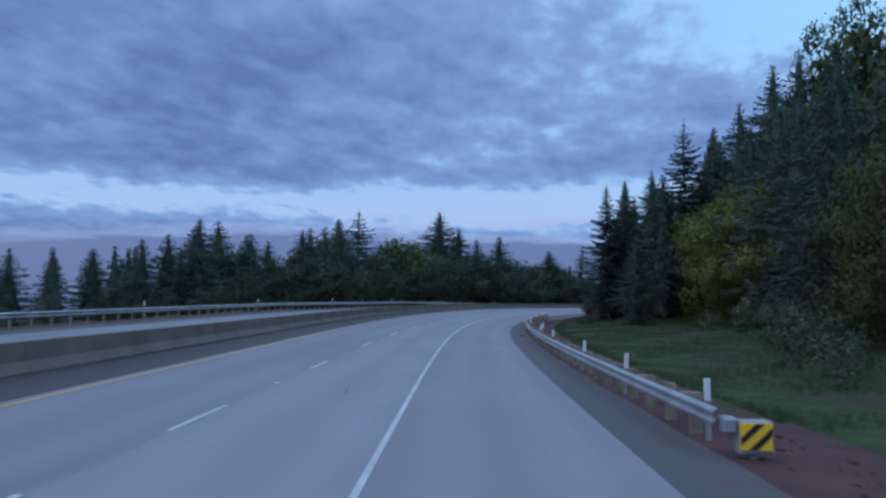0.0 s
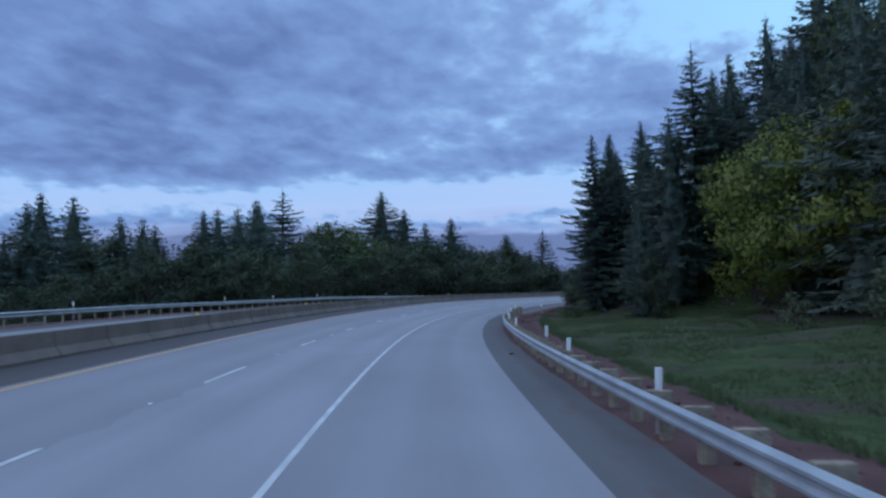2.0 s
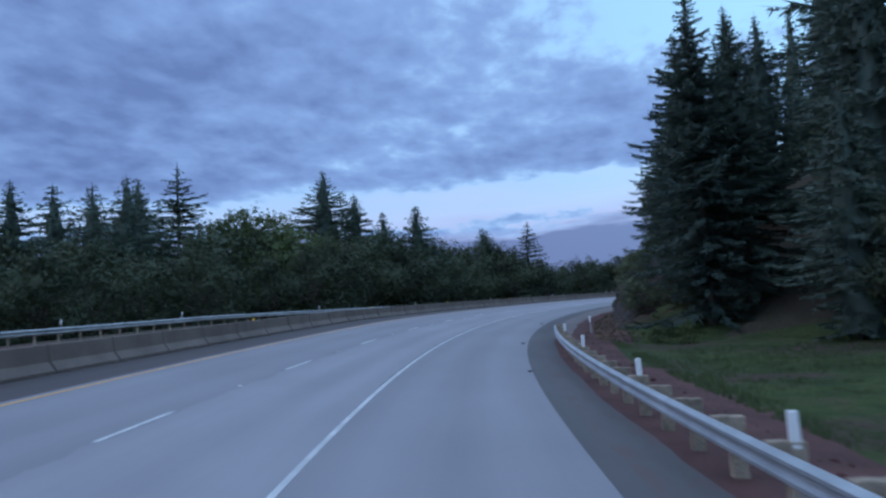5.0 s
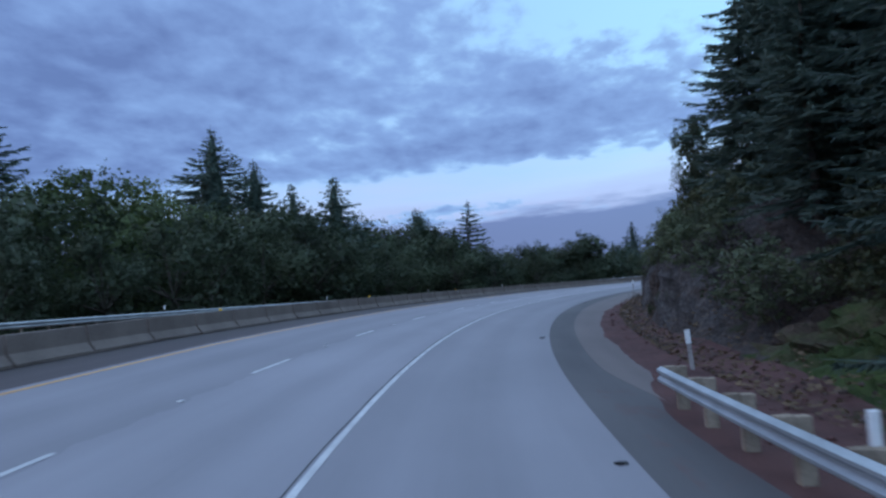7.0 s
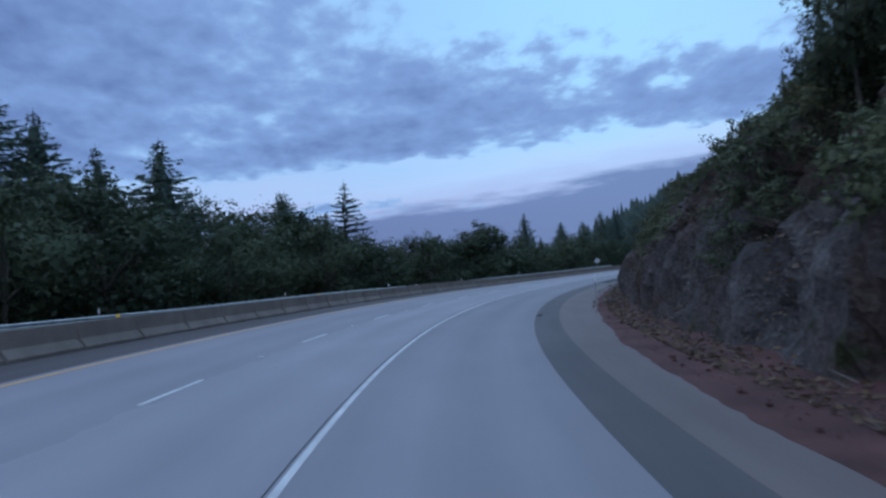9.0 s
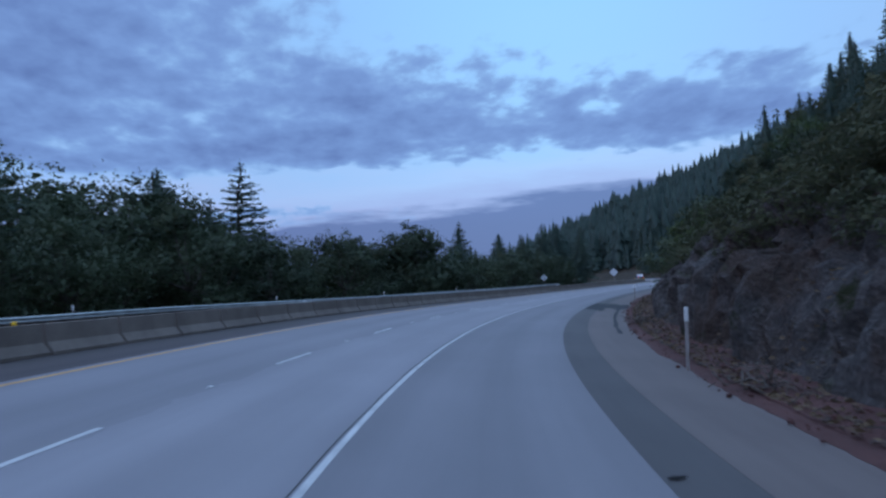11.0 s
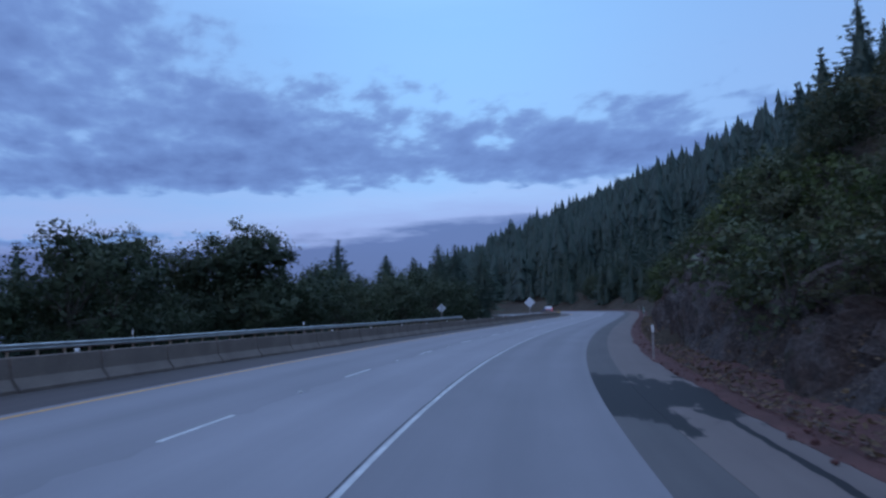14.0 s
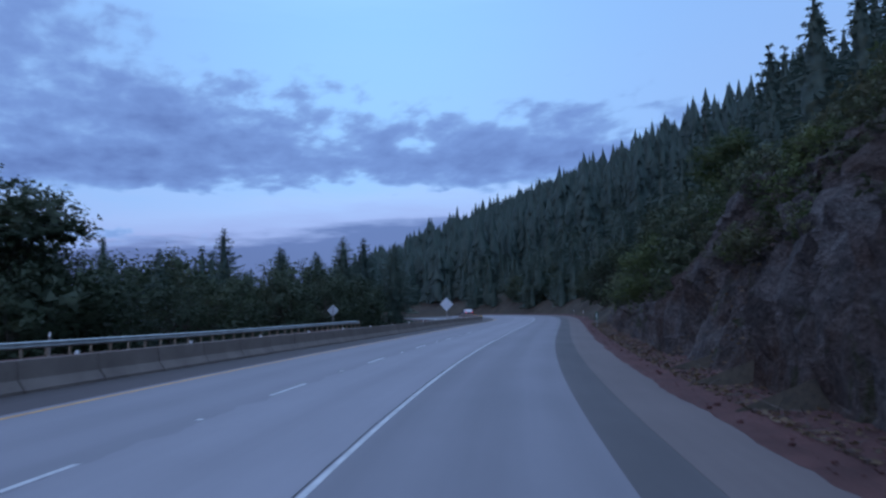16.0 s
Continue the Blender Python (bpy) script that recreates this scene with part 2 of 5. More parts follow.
def paved(name, a, c, streak, dark=0.0, wet=False):
    """Road surface: its map's u is d and v is s, in metres."""
    m, n, b = material(name, 0.8)
    uv = n.add("ShaderNodeUVMap")
    s3 = n.add("ShaderNodeSeparateXYZ")
    n.link(uv.outputs[0], s3.inputs[0])
    d, s = s3.outputs[0], s3.outputs[1]
    long = n.noise(n.combine(n.math("MULTIPLY", d, 1.6), n.math("MULTIPLY", s, 0.03), 0.0), 1.0, 5, 0.6)
    patch = n.noise(n.combine(d, n.math("MULTIPLY", s, 0.35), 3.0), 0.35, 4)
    grain = n.noise(n.combine(d, s, 0.0), 55.0, 3)
    f = n.math("ADD", n.math("ADD", n.math("MULTIPLY", long, streak), n.math("MULTIPLY", patch, 0.75 - streak)), n.math("MULTIPLY", grain, 0.25))
    col = n.ramp(f, [(0.34, a), (0.66, c)])
    if dark:
        # the outer lanes are darker; the right one deepens from s 150 to 195
        edge = n.math("MULTIPLY", n.math("SUBTRACT", n.noise(n.combine(0.0, n.math("MULTIPLY", s, 0.6), 5.0), 1.0, 4), 0.5), 0.9)
        left = n.math("MULTIPLY", n.math("GREATER_THAN", n.math("ADD", d, edge), 3.35), 0.13)
        right_dark = n.math("ADD", 0.09, n.math("MULTIPLY", n.math("DIVIDE", n.math("SUBTRACT", s, 150.0), 45.0, True), 0.13))
        right = n.math("MULTIPLY", n.math("LESS_THAN", d, 0.0), right_dark)
        v = n.math("SUBTRACT", 1.0, n.math("ADD", left, right))
        col = n.mix(1.0, col, n.combine(v, v, v), "MULTIPLY")
        # two polished wheel tracks in each lane
        track = n.math("COSINE", n.math("MULTIPLY", n.math("ADD", d, 0.15), 2 * math.pi / 1.8))
        track = n.math("MULTIPLY", n.math("ADD", n.math("MULTIPLY", track, 0.5), 0.5), dark)
        v = n.math("SUBTRACT", 1.0, track)
        col = n.mix(1.0, col, n.combine(v, v, v), "MULTIPLY")
    rough = 0.78
    if wet:
        # red dust blown from the verge along the guard rail
        dust = n.ramp(n.noise(n.combine(n.math("MULTIPLY", d, 1.3), n.math("MULTIPLY", s, 0.55), 2.0), 1.0, 5, 0.65), [(0.50, (0, 0, 0)), (0.62, (0.6, 0.6, 0.6))])
        dust = n.math("MULTIPLY", dust, n.math("MULTIPLY", n.math("LESS_THAN", s, 131.0), n.math("LESS_THAN", d, -4.35)))
        col = n.mix(dust, col, (0.105, 0.060, 0.055))
        # water that seeps out of the bank over the shoulder
        seep = n.noise(n.combine(n.math("MULTIPLY", d, 1.1), n.math("MULTIPLY", s, 0.34), 7.0), 1.0, 5, 0.6)
        near = n.math("SUBTRACT", 1.0, n.math("DIVIDE", n.math("ABSOLUTE", n.math("SUBTRACT", s, 240.5)), 9.5), True)
        near = n.math("MULTIPLY", near, n.math("ADD", 0.95, n.math("MULTIPLY", n.math("GREATER_THAN", d, -5.4), 0.3)))
        bed = n.math("ADD", d, n.math("MULTIPLY", seep, 0.5))
        run = n.math("LESS_THAN", n.math("ABSOLUTE", n.math("ADD", bed, 6.15)), 0.10)
        run = n.math("MULTIPLY", run, n.math("MULTIPLY", n.math("GREATER_THAN", s, 211.0), n.math("LESS_THAN", s, 238.0)))
        seep = n.ramp(n.math("ADD", n.math("MULTIPLY", seep, 1.0), n.math("MULTIPLY", near, 0.52)), [(0.74, (0, 0, 0)), (0.80, (1, 1, 1))])
        seep = n.math("MAXIMUM", seep, run)
        seep = n.math("MULTIPLY", seep, n.math("LESS_THAN", d, 0.0))
        col = n.mix(seep, col, (0.024, 0.023, 0.025))
        n.link(n.math("SUBTRACT", 0.8, n.math("MULTIPLY", seep, 0.15)), b.inputs["Roughness"])
        n.link(n.math("SUBTRACT", 0.35, n.math("MULTIPLY", seep, 0.25)), b.inputs["Specular IOR Level"])
    else:
        n.link(n.math("ADD", 0.70, n.math("MULTIPLY", patch, 0.2)), b.inputs["Roughness"])
    n.link(col, b.inputs["Base Color"])
    bumped(n, b, grain, 0.15, 0.004)
    return m


def foliage(name, a, c, tip=None):
    m, n, b = material(name, 0.65, 0.0, 0.3)
    g = n.add("ShaderNodeNewGeometry")
    info = n.add("ShaderNodeObjectInfo")
    f = n.math("ADD", n.math("MULTIPLY", g.outputs["Random Per Island"], 0.22), n.math("MULTIPLY", n.noise(g.outputs["Position"], 0.38, 5, 0.65), 0.78))
    f = n.math("ADD", f, n.math("MULTIPLY", info.outputs["Random"], 0.4))
    col = n.ramp(f, [(0.35, a), (1.1, c)])
    n.link(col, b.inputs["Base Color"])
    # thin leaves let some light through
    thin, both = n.add("ShaderNodeBsdfTranslucent"), n.add("ShaderNodeMixShader")
    both.inputs[0].default_value = 0.3
    n.link(col, thin.inputs[0])
    n.link(b.outputs[0], both.inputs[1])
    n.link(thin.outputs[0], both.inputs[2])
    n.link(both.outputs[0], m.node_tree.nodes["Material Output"].inputs[0])
    return m


M_CONCRETE = paved("worn concrete pavement", (0.220, 0.211, 0.226), (0.293, 0.281, 0.300), 0.25, 0.09)
M_ASPHALT = paved("dark asphalt", (0.066, 0.060, 0.060), (0.108, 0.098, 0.096), 0.3, wet=True)
M_DIRTY = paved("asphalt under brown road dirt", (0.050, 0.040, 0.040), (0.088, 0.070, 0.067), 0.4)
M_SHOULDER = paved("pale asphalt shoulder", (0.110, 0.088, 0.082), (0.168, 0.137, 0.126), 0.3, wet=True)
M_OLD = paved("grey asphalt", (0.16, 0.16, 0.165), (0.25, 0.25, 0.25), 0.35)
M_CINDER = speckled("red cinder gravel", (0.054, 0.023, 0.020), (0.122, 0.054, 0.047), 1.6, 22, 0.95, 0.8, depth=0.04)
M_WHITE = speckled("white road paint", (0.36, 0.36, 0.36), (0.58, 0.58, 0.57), 0.8, 30, 0.6, 0.1)
M_YELLOW = speckled("yellow road paint", (0.50, 0.24, 0.05), (0.66, 0.36, 0.09), 0.8, 30, 0.6, 0.1)
M_BARRIER = speckled("weathered concrete", (0.128, 0.100, 0.086), (0.205, 0.163, 0.140), 1.6, 18, 0.9, 0.3, vary=0.05)
M_STEEL = speckled("galvanised steel", (0.27, 0.285, 0.285), (0.45, 0.465, 0.465), 0.9, 30, 0.48, 0.1, metal=0.6)
M_WOOD = speckled("weathered post wood", (0.165, 0.125, 0.092), (0.36, 0.29, 0.215), 0.3, 25, 0.9, 0.4, vary=0.3)
M_PLASTIC = speckled("white plastic", (0.62, 0.62, 0.60), (0.76, 0.76, 0.74), 0.5, 30, 0.5, 0.05)
def rocky():
    m, n, b = material("brown broken rock", 0.95, 0.0, 0.15)
    g = n.add("ShaderNodeNewGeometry")
    pos = g.outputs["Position"]
    big, mid, fine = n.noise(pos, 0.16, 4), n.noise(pos, 1.1, 5, 0.65), n.noise(pos, 7.0, 5, 0.7)
    stone = n.ramp(n.math("ADD", n.math("MULTIPLY", mid, 0.55), n.math("MULTIPLY", fine, 0.45)), [(0.32, (0.032, 0.030, 0.030)), (0.50, (0.100, 0.092, 0.088)), (0.70, (0.25, 0.235, 0.225))])
    earth = n.ramp(fine, [(0.3, (0.040, 0.030, 0.026)), (0.7, (0.115, 0.086, 0.073))])
    col = n.mix(n.ramp(n.math("ADD", n.math("MULTIPLY", big, 0.7), n.math("MULTIPLY", mid, 0.4)), [(0.50, (0, 0, 0)), (0.62, (1, 1, 1))]), stone, earth)
    moss = n.ramp(n.noise(pos, 0.6, 5, 0.65, dist=0.5), [(0.58, (0, 0, 0)), (0.68, (1, 1, 1))])
    col = n.mix(moss, col, (0.042, 0.050, 0.024))
    n.link(col, b.inputs["Base Color"])
    v = n.tree.nodes.new("ShaderNodeTexVoronoi")
    v.inputs["Scale"].default_value = 1.7
    n.link(pos, v.inputs["Vector"])
    bumped(n, b, n.math("ADD", n.math("ADD", fine, n.math("MULTIPLY", mid, 1.4)), n.math("MULTIPLY", v.outputs["Distance"], 0.8)), 1.0, 0.22)
    return m


M_ROCK = rocky()
M_FLOOR = speckled("forest floor", (0.022, 0.018, 0.012), (0.070, 0.052, 0.032), 3.0, 6, 0.95, 0.8, depth=0.1)


def grassy():
    """Rough grass broken by bare red-brown soil and dark weeds."""
    m, n, b = material("rough grass", 0.95, 0.0, 0.2)
    pos = n.add("ShaderNodeNewGeometry").outputs["Position"]
    big, mid, fine = n.noise(pos, 0.16, 4), n.noise(pos, 0.7, 5, 0.65), n.noise(pos, 9.0, 4)
    col = n.ramp(n.math("ADD", n.math("MULTIPLY", mid, 0.6), n.math("MULTIPLY", fine, 0.4)), [(0.36, (0.022, 0.036, 0.012)), (0.52, (0.044, 0.066, 0.020)), (0.66, (0.078, 0.104, 0.031))])
    soil = n.ramp(fine, [(0.3, (0.038, 0.024, 0.019)), (0.7, (0.095, 0.062, 0.050))])
    bare = n.ramp(n.math("ADD", n.math("MULTIPLY", big, 0.6), n.math("MULTIPLY", mid, 0.4)), [(0.50, (0, 0, 0)), (0.60, (0.9, 0.9, 0.9))])
    n.link(n.mix(bare, col, soil), b.inputs["Base Color"])
    bumped(n, b, n.math("ADD", fine, mid), 0.8, 0.12)
    return m


M_GRASS = grassy()
M_BARK = speckled("bark", (0.035, 0.028, 0.022), (0.10, 0.085, 0.068), 0.5, 12, 0.95, 0.8, depth=0.05)
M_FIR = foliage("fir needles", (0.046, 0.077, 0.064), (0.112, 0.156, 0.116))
# M_FIR made darker: the far forest's own shade is put into the colour
M_FAR_FIR_SHADED = foliage("fir needles darkened for forest shade", (0.030, 0.052, 0.046), (0.072, 0.104, 0.080))
M_MAPLE = foliage("spring maple leaves", (0.105, 0.145, 0.028), (0.30, 0.335, 0.080))
M_OAK = foliage("oak leaves", (0.030, 0.045, 0.026), (0.076, 0.098, 0.052))
M_THICKET = foliage("thicket leaves", (0.056, 0.074, 0.044), (0.146, 0.176, 0.092))
M_LEAF = foliage("young green leaves", (0.044, 0.068, 0.024), (0.120, 0.155, 0.052))
M_SHRUB = foliage("shrub leaves", (0.046, 0.056, 0.030), (0.122, 0.130, 0.066))


# ---- mesh helpers ----
def mesh(name, verts, faces, mats, uv=None, index=None, smooth=False):
    me = bpy.data.meshes.new(name)
    me.from_pydata([tuple(v) for v in verts], [], [tuple(f) for f in faces])
    for m in mats if isinstance(mats, (list, tuple)) else [mats]:
        me.materials.append(m)
    if uv is not None:
        layer = me.uv_layers.new(name="UVMap")
        loops = np.zeros(len(me.loops), np.int32)
        me.loops.foreach_get("vertex_index", loops)
        layer.data.foreach_set("uv", np.asarray(uv, np.float32)[loops].ravel())
    if index is not None:
        me.polygons.foreach_set("material_index", np.asarray(index, np.int32))
    if smooth:
        me.polygons.foreach_set("use_smooth", np.ones(len(me.polygons), bool))
    me.update()
    return me


def grid_faces(rows, cols):
    i = np.arange(rows - 1)[:, None] * cols + np.arange(cols - 1)
    return np.stack([i, i + 1, i + cols + 1, i + cols], -1).reshape(-1, 4)


def strip(name, ss, profile, mats, smooth=False, wavy=None, lift=None):
    """A band along the road: profile is d and rise pairs, from right to left."""
    ss = np.asarray(ss, float)
    dd = np.array([p[0] for p in profile])
    rr = np.array([p[1] for p in profile])
    S, D = np.meshgrid(ss, dd, indexing="ij")
    Rr = np.broadcast_to(rr, S.shape).copy()
    if lift is not None:
        Rr = Rr + lift(S, D)
    if wavy is not None:
        D = D + wavy(S, D)
    v = place(S, D, Rr).reshape(-1, 3)
    return mesh(name, v, grid_faces(len(ss), len(dd))[:, ::-1], mats, np.stack([D, S], -1).reshape(-1, 2), smooth=smooth)


def structure(ob, label, category):
    return tagged(ob, label, category, kind="structure")


def thing(name, m, label, category, group="", data=None):
    ob = new(name, data)
    ob.matrix_world = m
    return tagged(ob, label, category, group)


def part(name, data, parent, label="", m=None):
    ob = new(name, data)
    ob.parent = parent
    if m is not None:
        ob.matrix_basis = m
    return tagged(ob, label)


def box(x0, y0, z0, x1, y1, z1, bevel=0.0):
    bm = bmesh.new()
    bmesh.ops.create_cube(bm, size=1)
    for v in bm.verts:
        v.co = Vector(((x0 + x1) / 2 + v.co.x * (x1 - x0), (y0 + y1) / 2 + v.co.y * (y1 - y0), (z0 + z1) / 2 + v.co.z * (z1 - z0)))
    if bevel:
        bmesh.ops.bevel(bm, geom=bm.edges[:], offset=bevel, segments=1, affect="EDGES")
    return bm


def baked(name, bm, mat):
    me = bpy.data.meshes.new(name)
    bm.to_mesh(me)
    bm.free()
    for m in mat if isinstance(mat, (list, tuple)) else [mat]:
        me.materials.append(m)
    return me


def roadside(s, d, rise=0.0, turn=0.0):
    """Pose on the road's plane: x to the right of the road, y along it."""
    p = place(s, d, rise)
    return pose(*p, 0, 0, math.degrees(heading(s)) + turn)


# ---- ground ----
def axis(lo, hi, a, b, fine, grow=1.35):
    v = list(np.arange(a, b + 0.01, fine))
    k = fine
    while v[-1] < hi:
        k *= grow
        v.append(min(v[-1] + k, hi))
    k = fine
    while v[0] > lo:
        k *= grow
        v.insert(0, max(v[0] - k, lo))
    return np.array(v)


def build_ground():
    gx, gy = axis(-4000, 4000, -130, 160, 2.5, 1.18), axis(-1500, 4300, -20, 520, 2.5, 1.18)
    X, Y = np.meshgrid(gx, gy, indexing="xy")
    x, y = X.ravel(), Y.ravel()
    s, d = nearest(x, y)
    z = ground_z(x, y, s, d)
    f = grid_faces(len(gy), len(gx))
    sm, dm = s[f].mean(1), d[f].mean(1)
    edge = -27 + 5 * wave(sm, dm, 9, 4)
    grassy = (dm < -6.5) & (dm > edge) & (sm < 128 + 6 * wave(sm, dm, 7, 5)) & (sm > -60)
    me = mesh("ground", np.stack([x, y, z], 1), f, [M_FLOOR, M_GRASS], index=grassy.astype(np.int32), smooth=True)
    structure(new("ground", me), "wooded brown forest floor with rough grass beside the road", "ground")


build_ground()

# ---- road ----
SS = np.arange(-20, 500.1, 1.0)
structure(new("road", strip("road", SS, [(-3.92, -0.3), (-3.92, 0.0), (-1.9, 0.0), (0, 0), (1.8, 0), (3.44, 0), (5.2, 0), (7.3, 0), (7.3, -0.3)], M_CONCRETE)),
          "worn pale grey concrete carriageway with polished wheel tracks", "road")
def seam(s, d):
    """Along the guard rail the dark asphalt runs on under the gravel."""
    return -0.55 * (1 - ease(s, 128, 136)) * (np.abs(d + 5.0) < 0.01)


structure(new("shoulder_right", strip("shoulder_right", SS, [(-5.0, -0.3), (-5.0, -0.012), (-3.92, -0.004), (-3.92, -0.3)], M_ASPHALT, wavy=seam)),
          "dark asphalt strip along the edge of the concrete", "shoulder")
structure(new("shoulder_left", strip("shoulder_left", SS, [(7.3, -0.3), (7.3, -0.006), (9.9, -0.02), (9.9, -0.3)], M_DIRTY)),
          "dark asphalt shoulder under brown dirt below the median barrier", "shoulder")
structure(new("gutter", strip("gutter", SS, [(-7.35, -0.35), (-7.35, -0.034), (-6.6, -0.03), (-5.9, -0.03), (-5.0, -0.008), (-5.0, -0.3)], M_SHOULDER,
                              wavy=lambda s, d: 0.12 * wave(s, d * 0, 5, 1) * (d < -6) + seam(s, d))),
          "pale worn asphalt shoulder beside the red gravel", "shoulder")
def gravel_edge(s, d):
    """The cinder lies unevenly over the edge of the asphalt along the guard rail."""
    k = 0.16 * wave(s, d * 0, 7.3, 1) + 0.09 * wave(s, d * 0, 2.3, 2) + 0.05 * wave(s, d * 0, 0.9, 3) - 0.02
    q = ease(s, 127.5, 135.0)
    e = np.interp(s, [131, 150, 168, 185, 240, 258, 500], [-6.2, -6.2, -6.5, -7.0, -7.0, -6.6, -6.6]) + 0.8 * k + 0.05 * wave(s, d * 0, 0.5, 7)
    cut = np.where(d > -5.3, e, np.where(d > -6.0, e - 0.3, np.where(d > -7.0, e - 0.6, np.where(d > -8.0, np.minimum(d, e - 0.85), d))))
    spill = 0.10 + 0.32 * ease(s, 60, 100)
    return (k - 0.12 + spill) * (d > -5.5) * (1 - q) + q * (cut - d)


def gravel_lift(s, d):
    """Where the grass begins the cinder dips under it; below the cut it is heaped up."""
    return -(1 - ease(s, 124, 134)) * np.interp(d, [-10.2, -9.3, -8.5, -7.6, -6.7], [0.3, 0.60, 0.20, 0.06, 0.0])


structure(new("gravel_verge", strip("gravel_verge", np.arange(-20, 500.1, 0.5), [(-10.2, -0.9), (-9.3, 0.26), (-8.5, 0.14), (-7.6, 0.06), (-6.7, -0.01), (-5.7, 0.004), (-5.05, -0.022), (-5.0, -0.07)], M_CINDER, wavy=gravel_edge, lift=gravel_lift)),
          "dark red volcanic cinder gravel along the shoulder", "verge")


def other_road():
    S, D = np.meshgrid(SS, [10.2, 12.0, 15.0, 18.0, 19.4, 21.6], indexing="ij")
    rise = np.where(D > 10.5, far_side(S) * ease(D, 10.5, 20), 0) + np.array([0, 0, 0, 0, 0, -0.1]) - 0.03
    v = place(S, D, rise).reshape(-1, 3)
    f = grid_faces(len(SS), 6)[:, ::-1]
    col = np.tile(np.array([0, 0, 0, 1, 2]), len(SS) - 1)
    me = mesh("other_carriageway", v, f, [M_OLD, M_ASPHALT, M_CINDER], np.stack([D, S], -1).reshape(-1, 2), index=col)
    structure(new("other_carriageway", me), "grey asphalt carriageway beyond the median barrier with a gravel edge", "road")


other_road()
structure(new("lane_line", strip("lane_line", SS, [(-0.048, 0.004), (0.050, 0.004)], M_WHITE)), "solid white painted line", "road marking")
M_JOINT = speckled("open dark joint", (0.018, 0.018, 0.020), (0.05, 0.05, 0.052), 1.5, 8, 0.9, 0.1)
structure(new("lane_joint", strip("lane_joint", np.arange(104, 330, 0.5), [(0.083, 0.003), (0.108, 0.003)], M_JOINT, wavy=lambda s, d: 0.012 * wave(s, d * 0, 3.0, 2) + np.where(d > 0.09, -0.012 * (1 - ease(s, 104, 120)) + 0.006 * wave(s, d * 0, 1.3, 5), 0))),
          "dark open joint beside the white line", "joint")
structure(new("edge_line", strip("edge_line", SS, [(6.97, 0.004), (7.08, 0.004)], M_YELLOW)), "solid yellow painted edge line", "road marking")
for k in range(-2, 39):
    s0 = 22.80 + 12.192 * k
    size = 4.1 if k == 3 else 3.25
    tagged(new("lane_dash", strip("lane_dash", np.linspace(s0 - (0.8 if k == 3 else 0), s0 - (0.8 if k == 3 else 0) + size, 5), [(3.385, 0.004), (3.485, 0.004)], M_WHITE)),
           "worn white painted lane dash on concrete", "road marking", "lane dashes")


M_TAR = speckled("worn tar", (0.10, 0.098, 0.104), (0.20, 0.195, 0.204), 0.5, 14, 0.8, 0.1)
for s0, size, d0, turn in ((48.3, 1.3, 3.50, 0.02), (114.5, 1.6, 3.40, 0.0), (151.0, 1.4, 3.40, 0.0), (224.4, 1.7, 3.55, 0.01), (249.0, 1.5, 3.45, 0.0), (29.0, 1.5, 1.50, 0.08)):
    tagged(new("tar_streak", strip("tar_streak", np.linspace(s0, s0 + size, 6), [(d0 - 0.022, 0.0035), (d0 + 0.022, 0.0035)], M_TAR,
                                   wavy=lambda s, d: turn * (s - s0) + 0.02 * wave(s, d * 3, 0.6, s0))),
           "thin dark streak of tar on the concrete", "road mark", "tar streaks")


# ---- median barrier ----
def barrier_mesh(length):
    prof = [(0.30, 0), (0.30, 0.08), (0.115, 0.33), (0.075, 0.79), (0.055, 0.81), (-0.055, 0.81), (-0.075, 0.79), (-0.115, 0.33), (-0.30, 0.08), (-0.30, 0)]
    ys = [0.0, 0.006, length - 0.006, length]
    v = [((x * (0.99 if i in (0, 3) else 1)), y, z - (0.004 if i in (0, 3) and z > 0.5 else 0)) for i, y in enumerate(ys) for x, z in prof]
    n = len(prof)
    f = [tuple(q) for q in grid_faces(4, n)] + [tuple(range(n)), tuple(range(4 * n - 1, 3 * n - 1, -1))]
    return mesh("barrier_segment", v, f, M_BARRIER)


SEG = 3.81
me_barrier = barrier_mesh(SEG)
for k in range(126):
    s = -16 + k * SEG
    p, q = place(s, 9.55, -0.03), place(s + SEG, 9.55, -0.03)
    e = q - p
    thing("barrier_segment", pose(*p, math.degrees(math.atan2(e[2], math.hypot(e[0], e[1]))), 0, math.degrees(math.atan2(-e[0], e[1]))),
          "weathered tan concrete median barrier segment with a sloped foot", "barrier", "median barrier", me_barrier)


# ---- guard rails ----
def beam(name, ss, d, top, face=1.0, bury=False, side=0.0):
    """A W-shaped steel beam; face 1: its folds look to the left of the road."""
    prof = [(0.0, 0.0), (0.03, -0.02), (0.08, -0.05), (0.08, -0.09), (0.025, -0.14), (0.025, -0.17), (0.08, -0.22), (0.08, -0.26), (0.03, -0.29), (0.0, -0.31)]
    prof = [(a, b) for a, b in prof] + [(a - 0.012, b) for a, b in reversed(prof)]
    S, K = np.meshgrid(np.asarray(ss, float), np.arange(len(prof) + 1), indexing="ij")
    K = K % len(prof)
    D = d + face * np.array([p[0] for p in prof])[K] 
    Z = top + np.array([p[1] for p in prof])[K] + (far_side(S) if side else 0)
    return mesh(name, place(S, D, Z).reshape(-1, 3), grid_faces(len(ss), len(prof) + 1), M_STEEL, smooth=False)


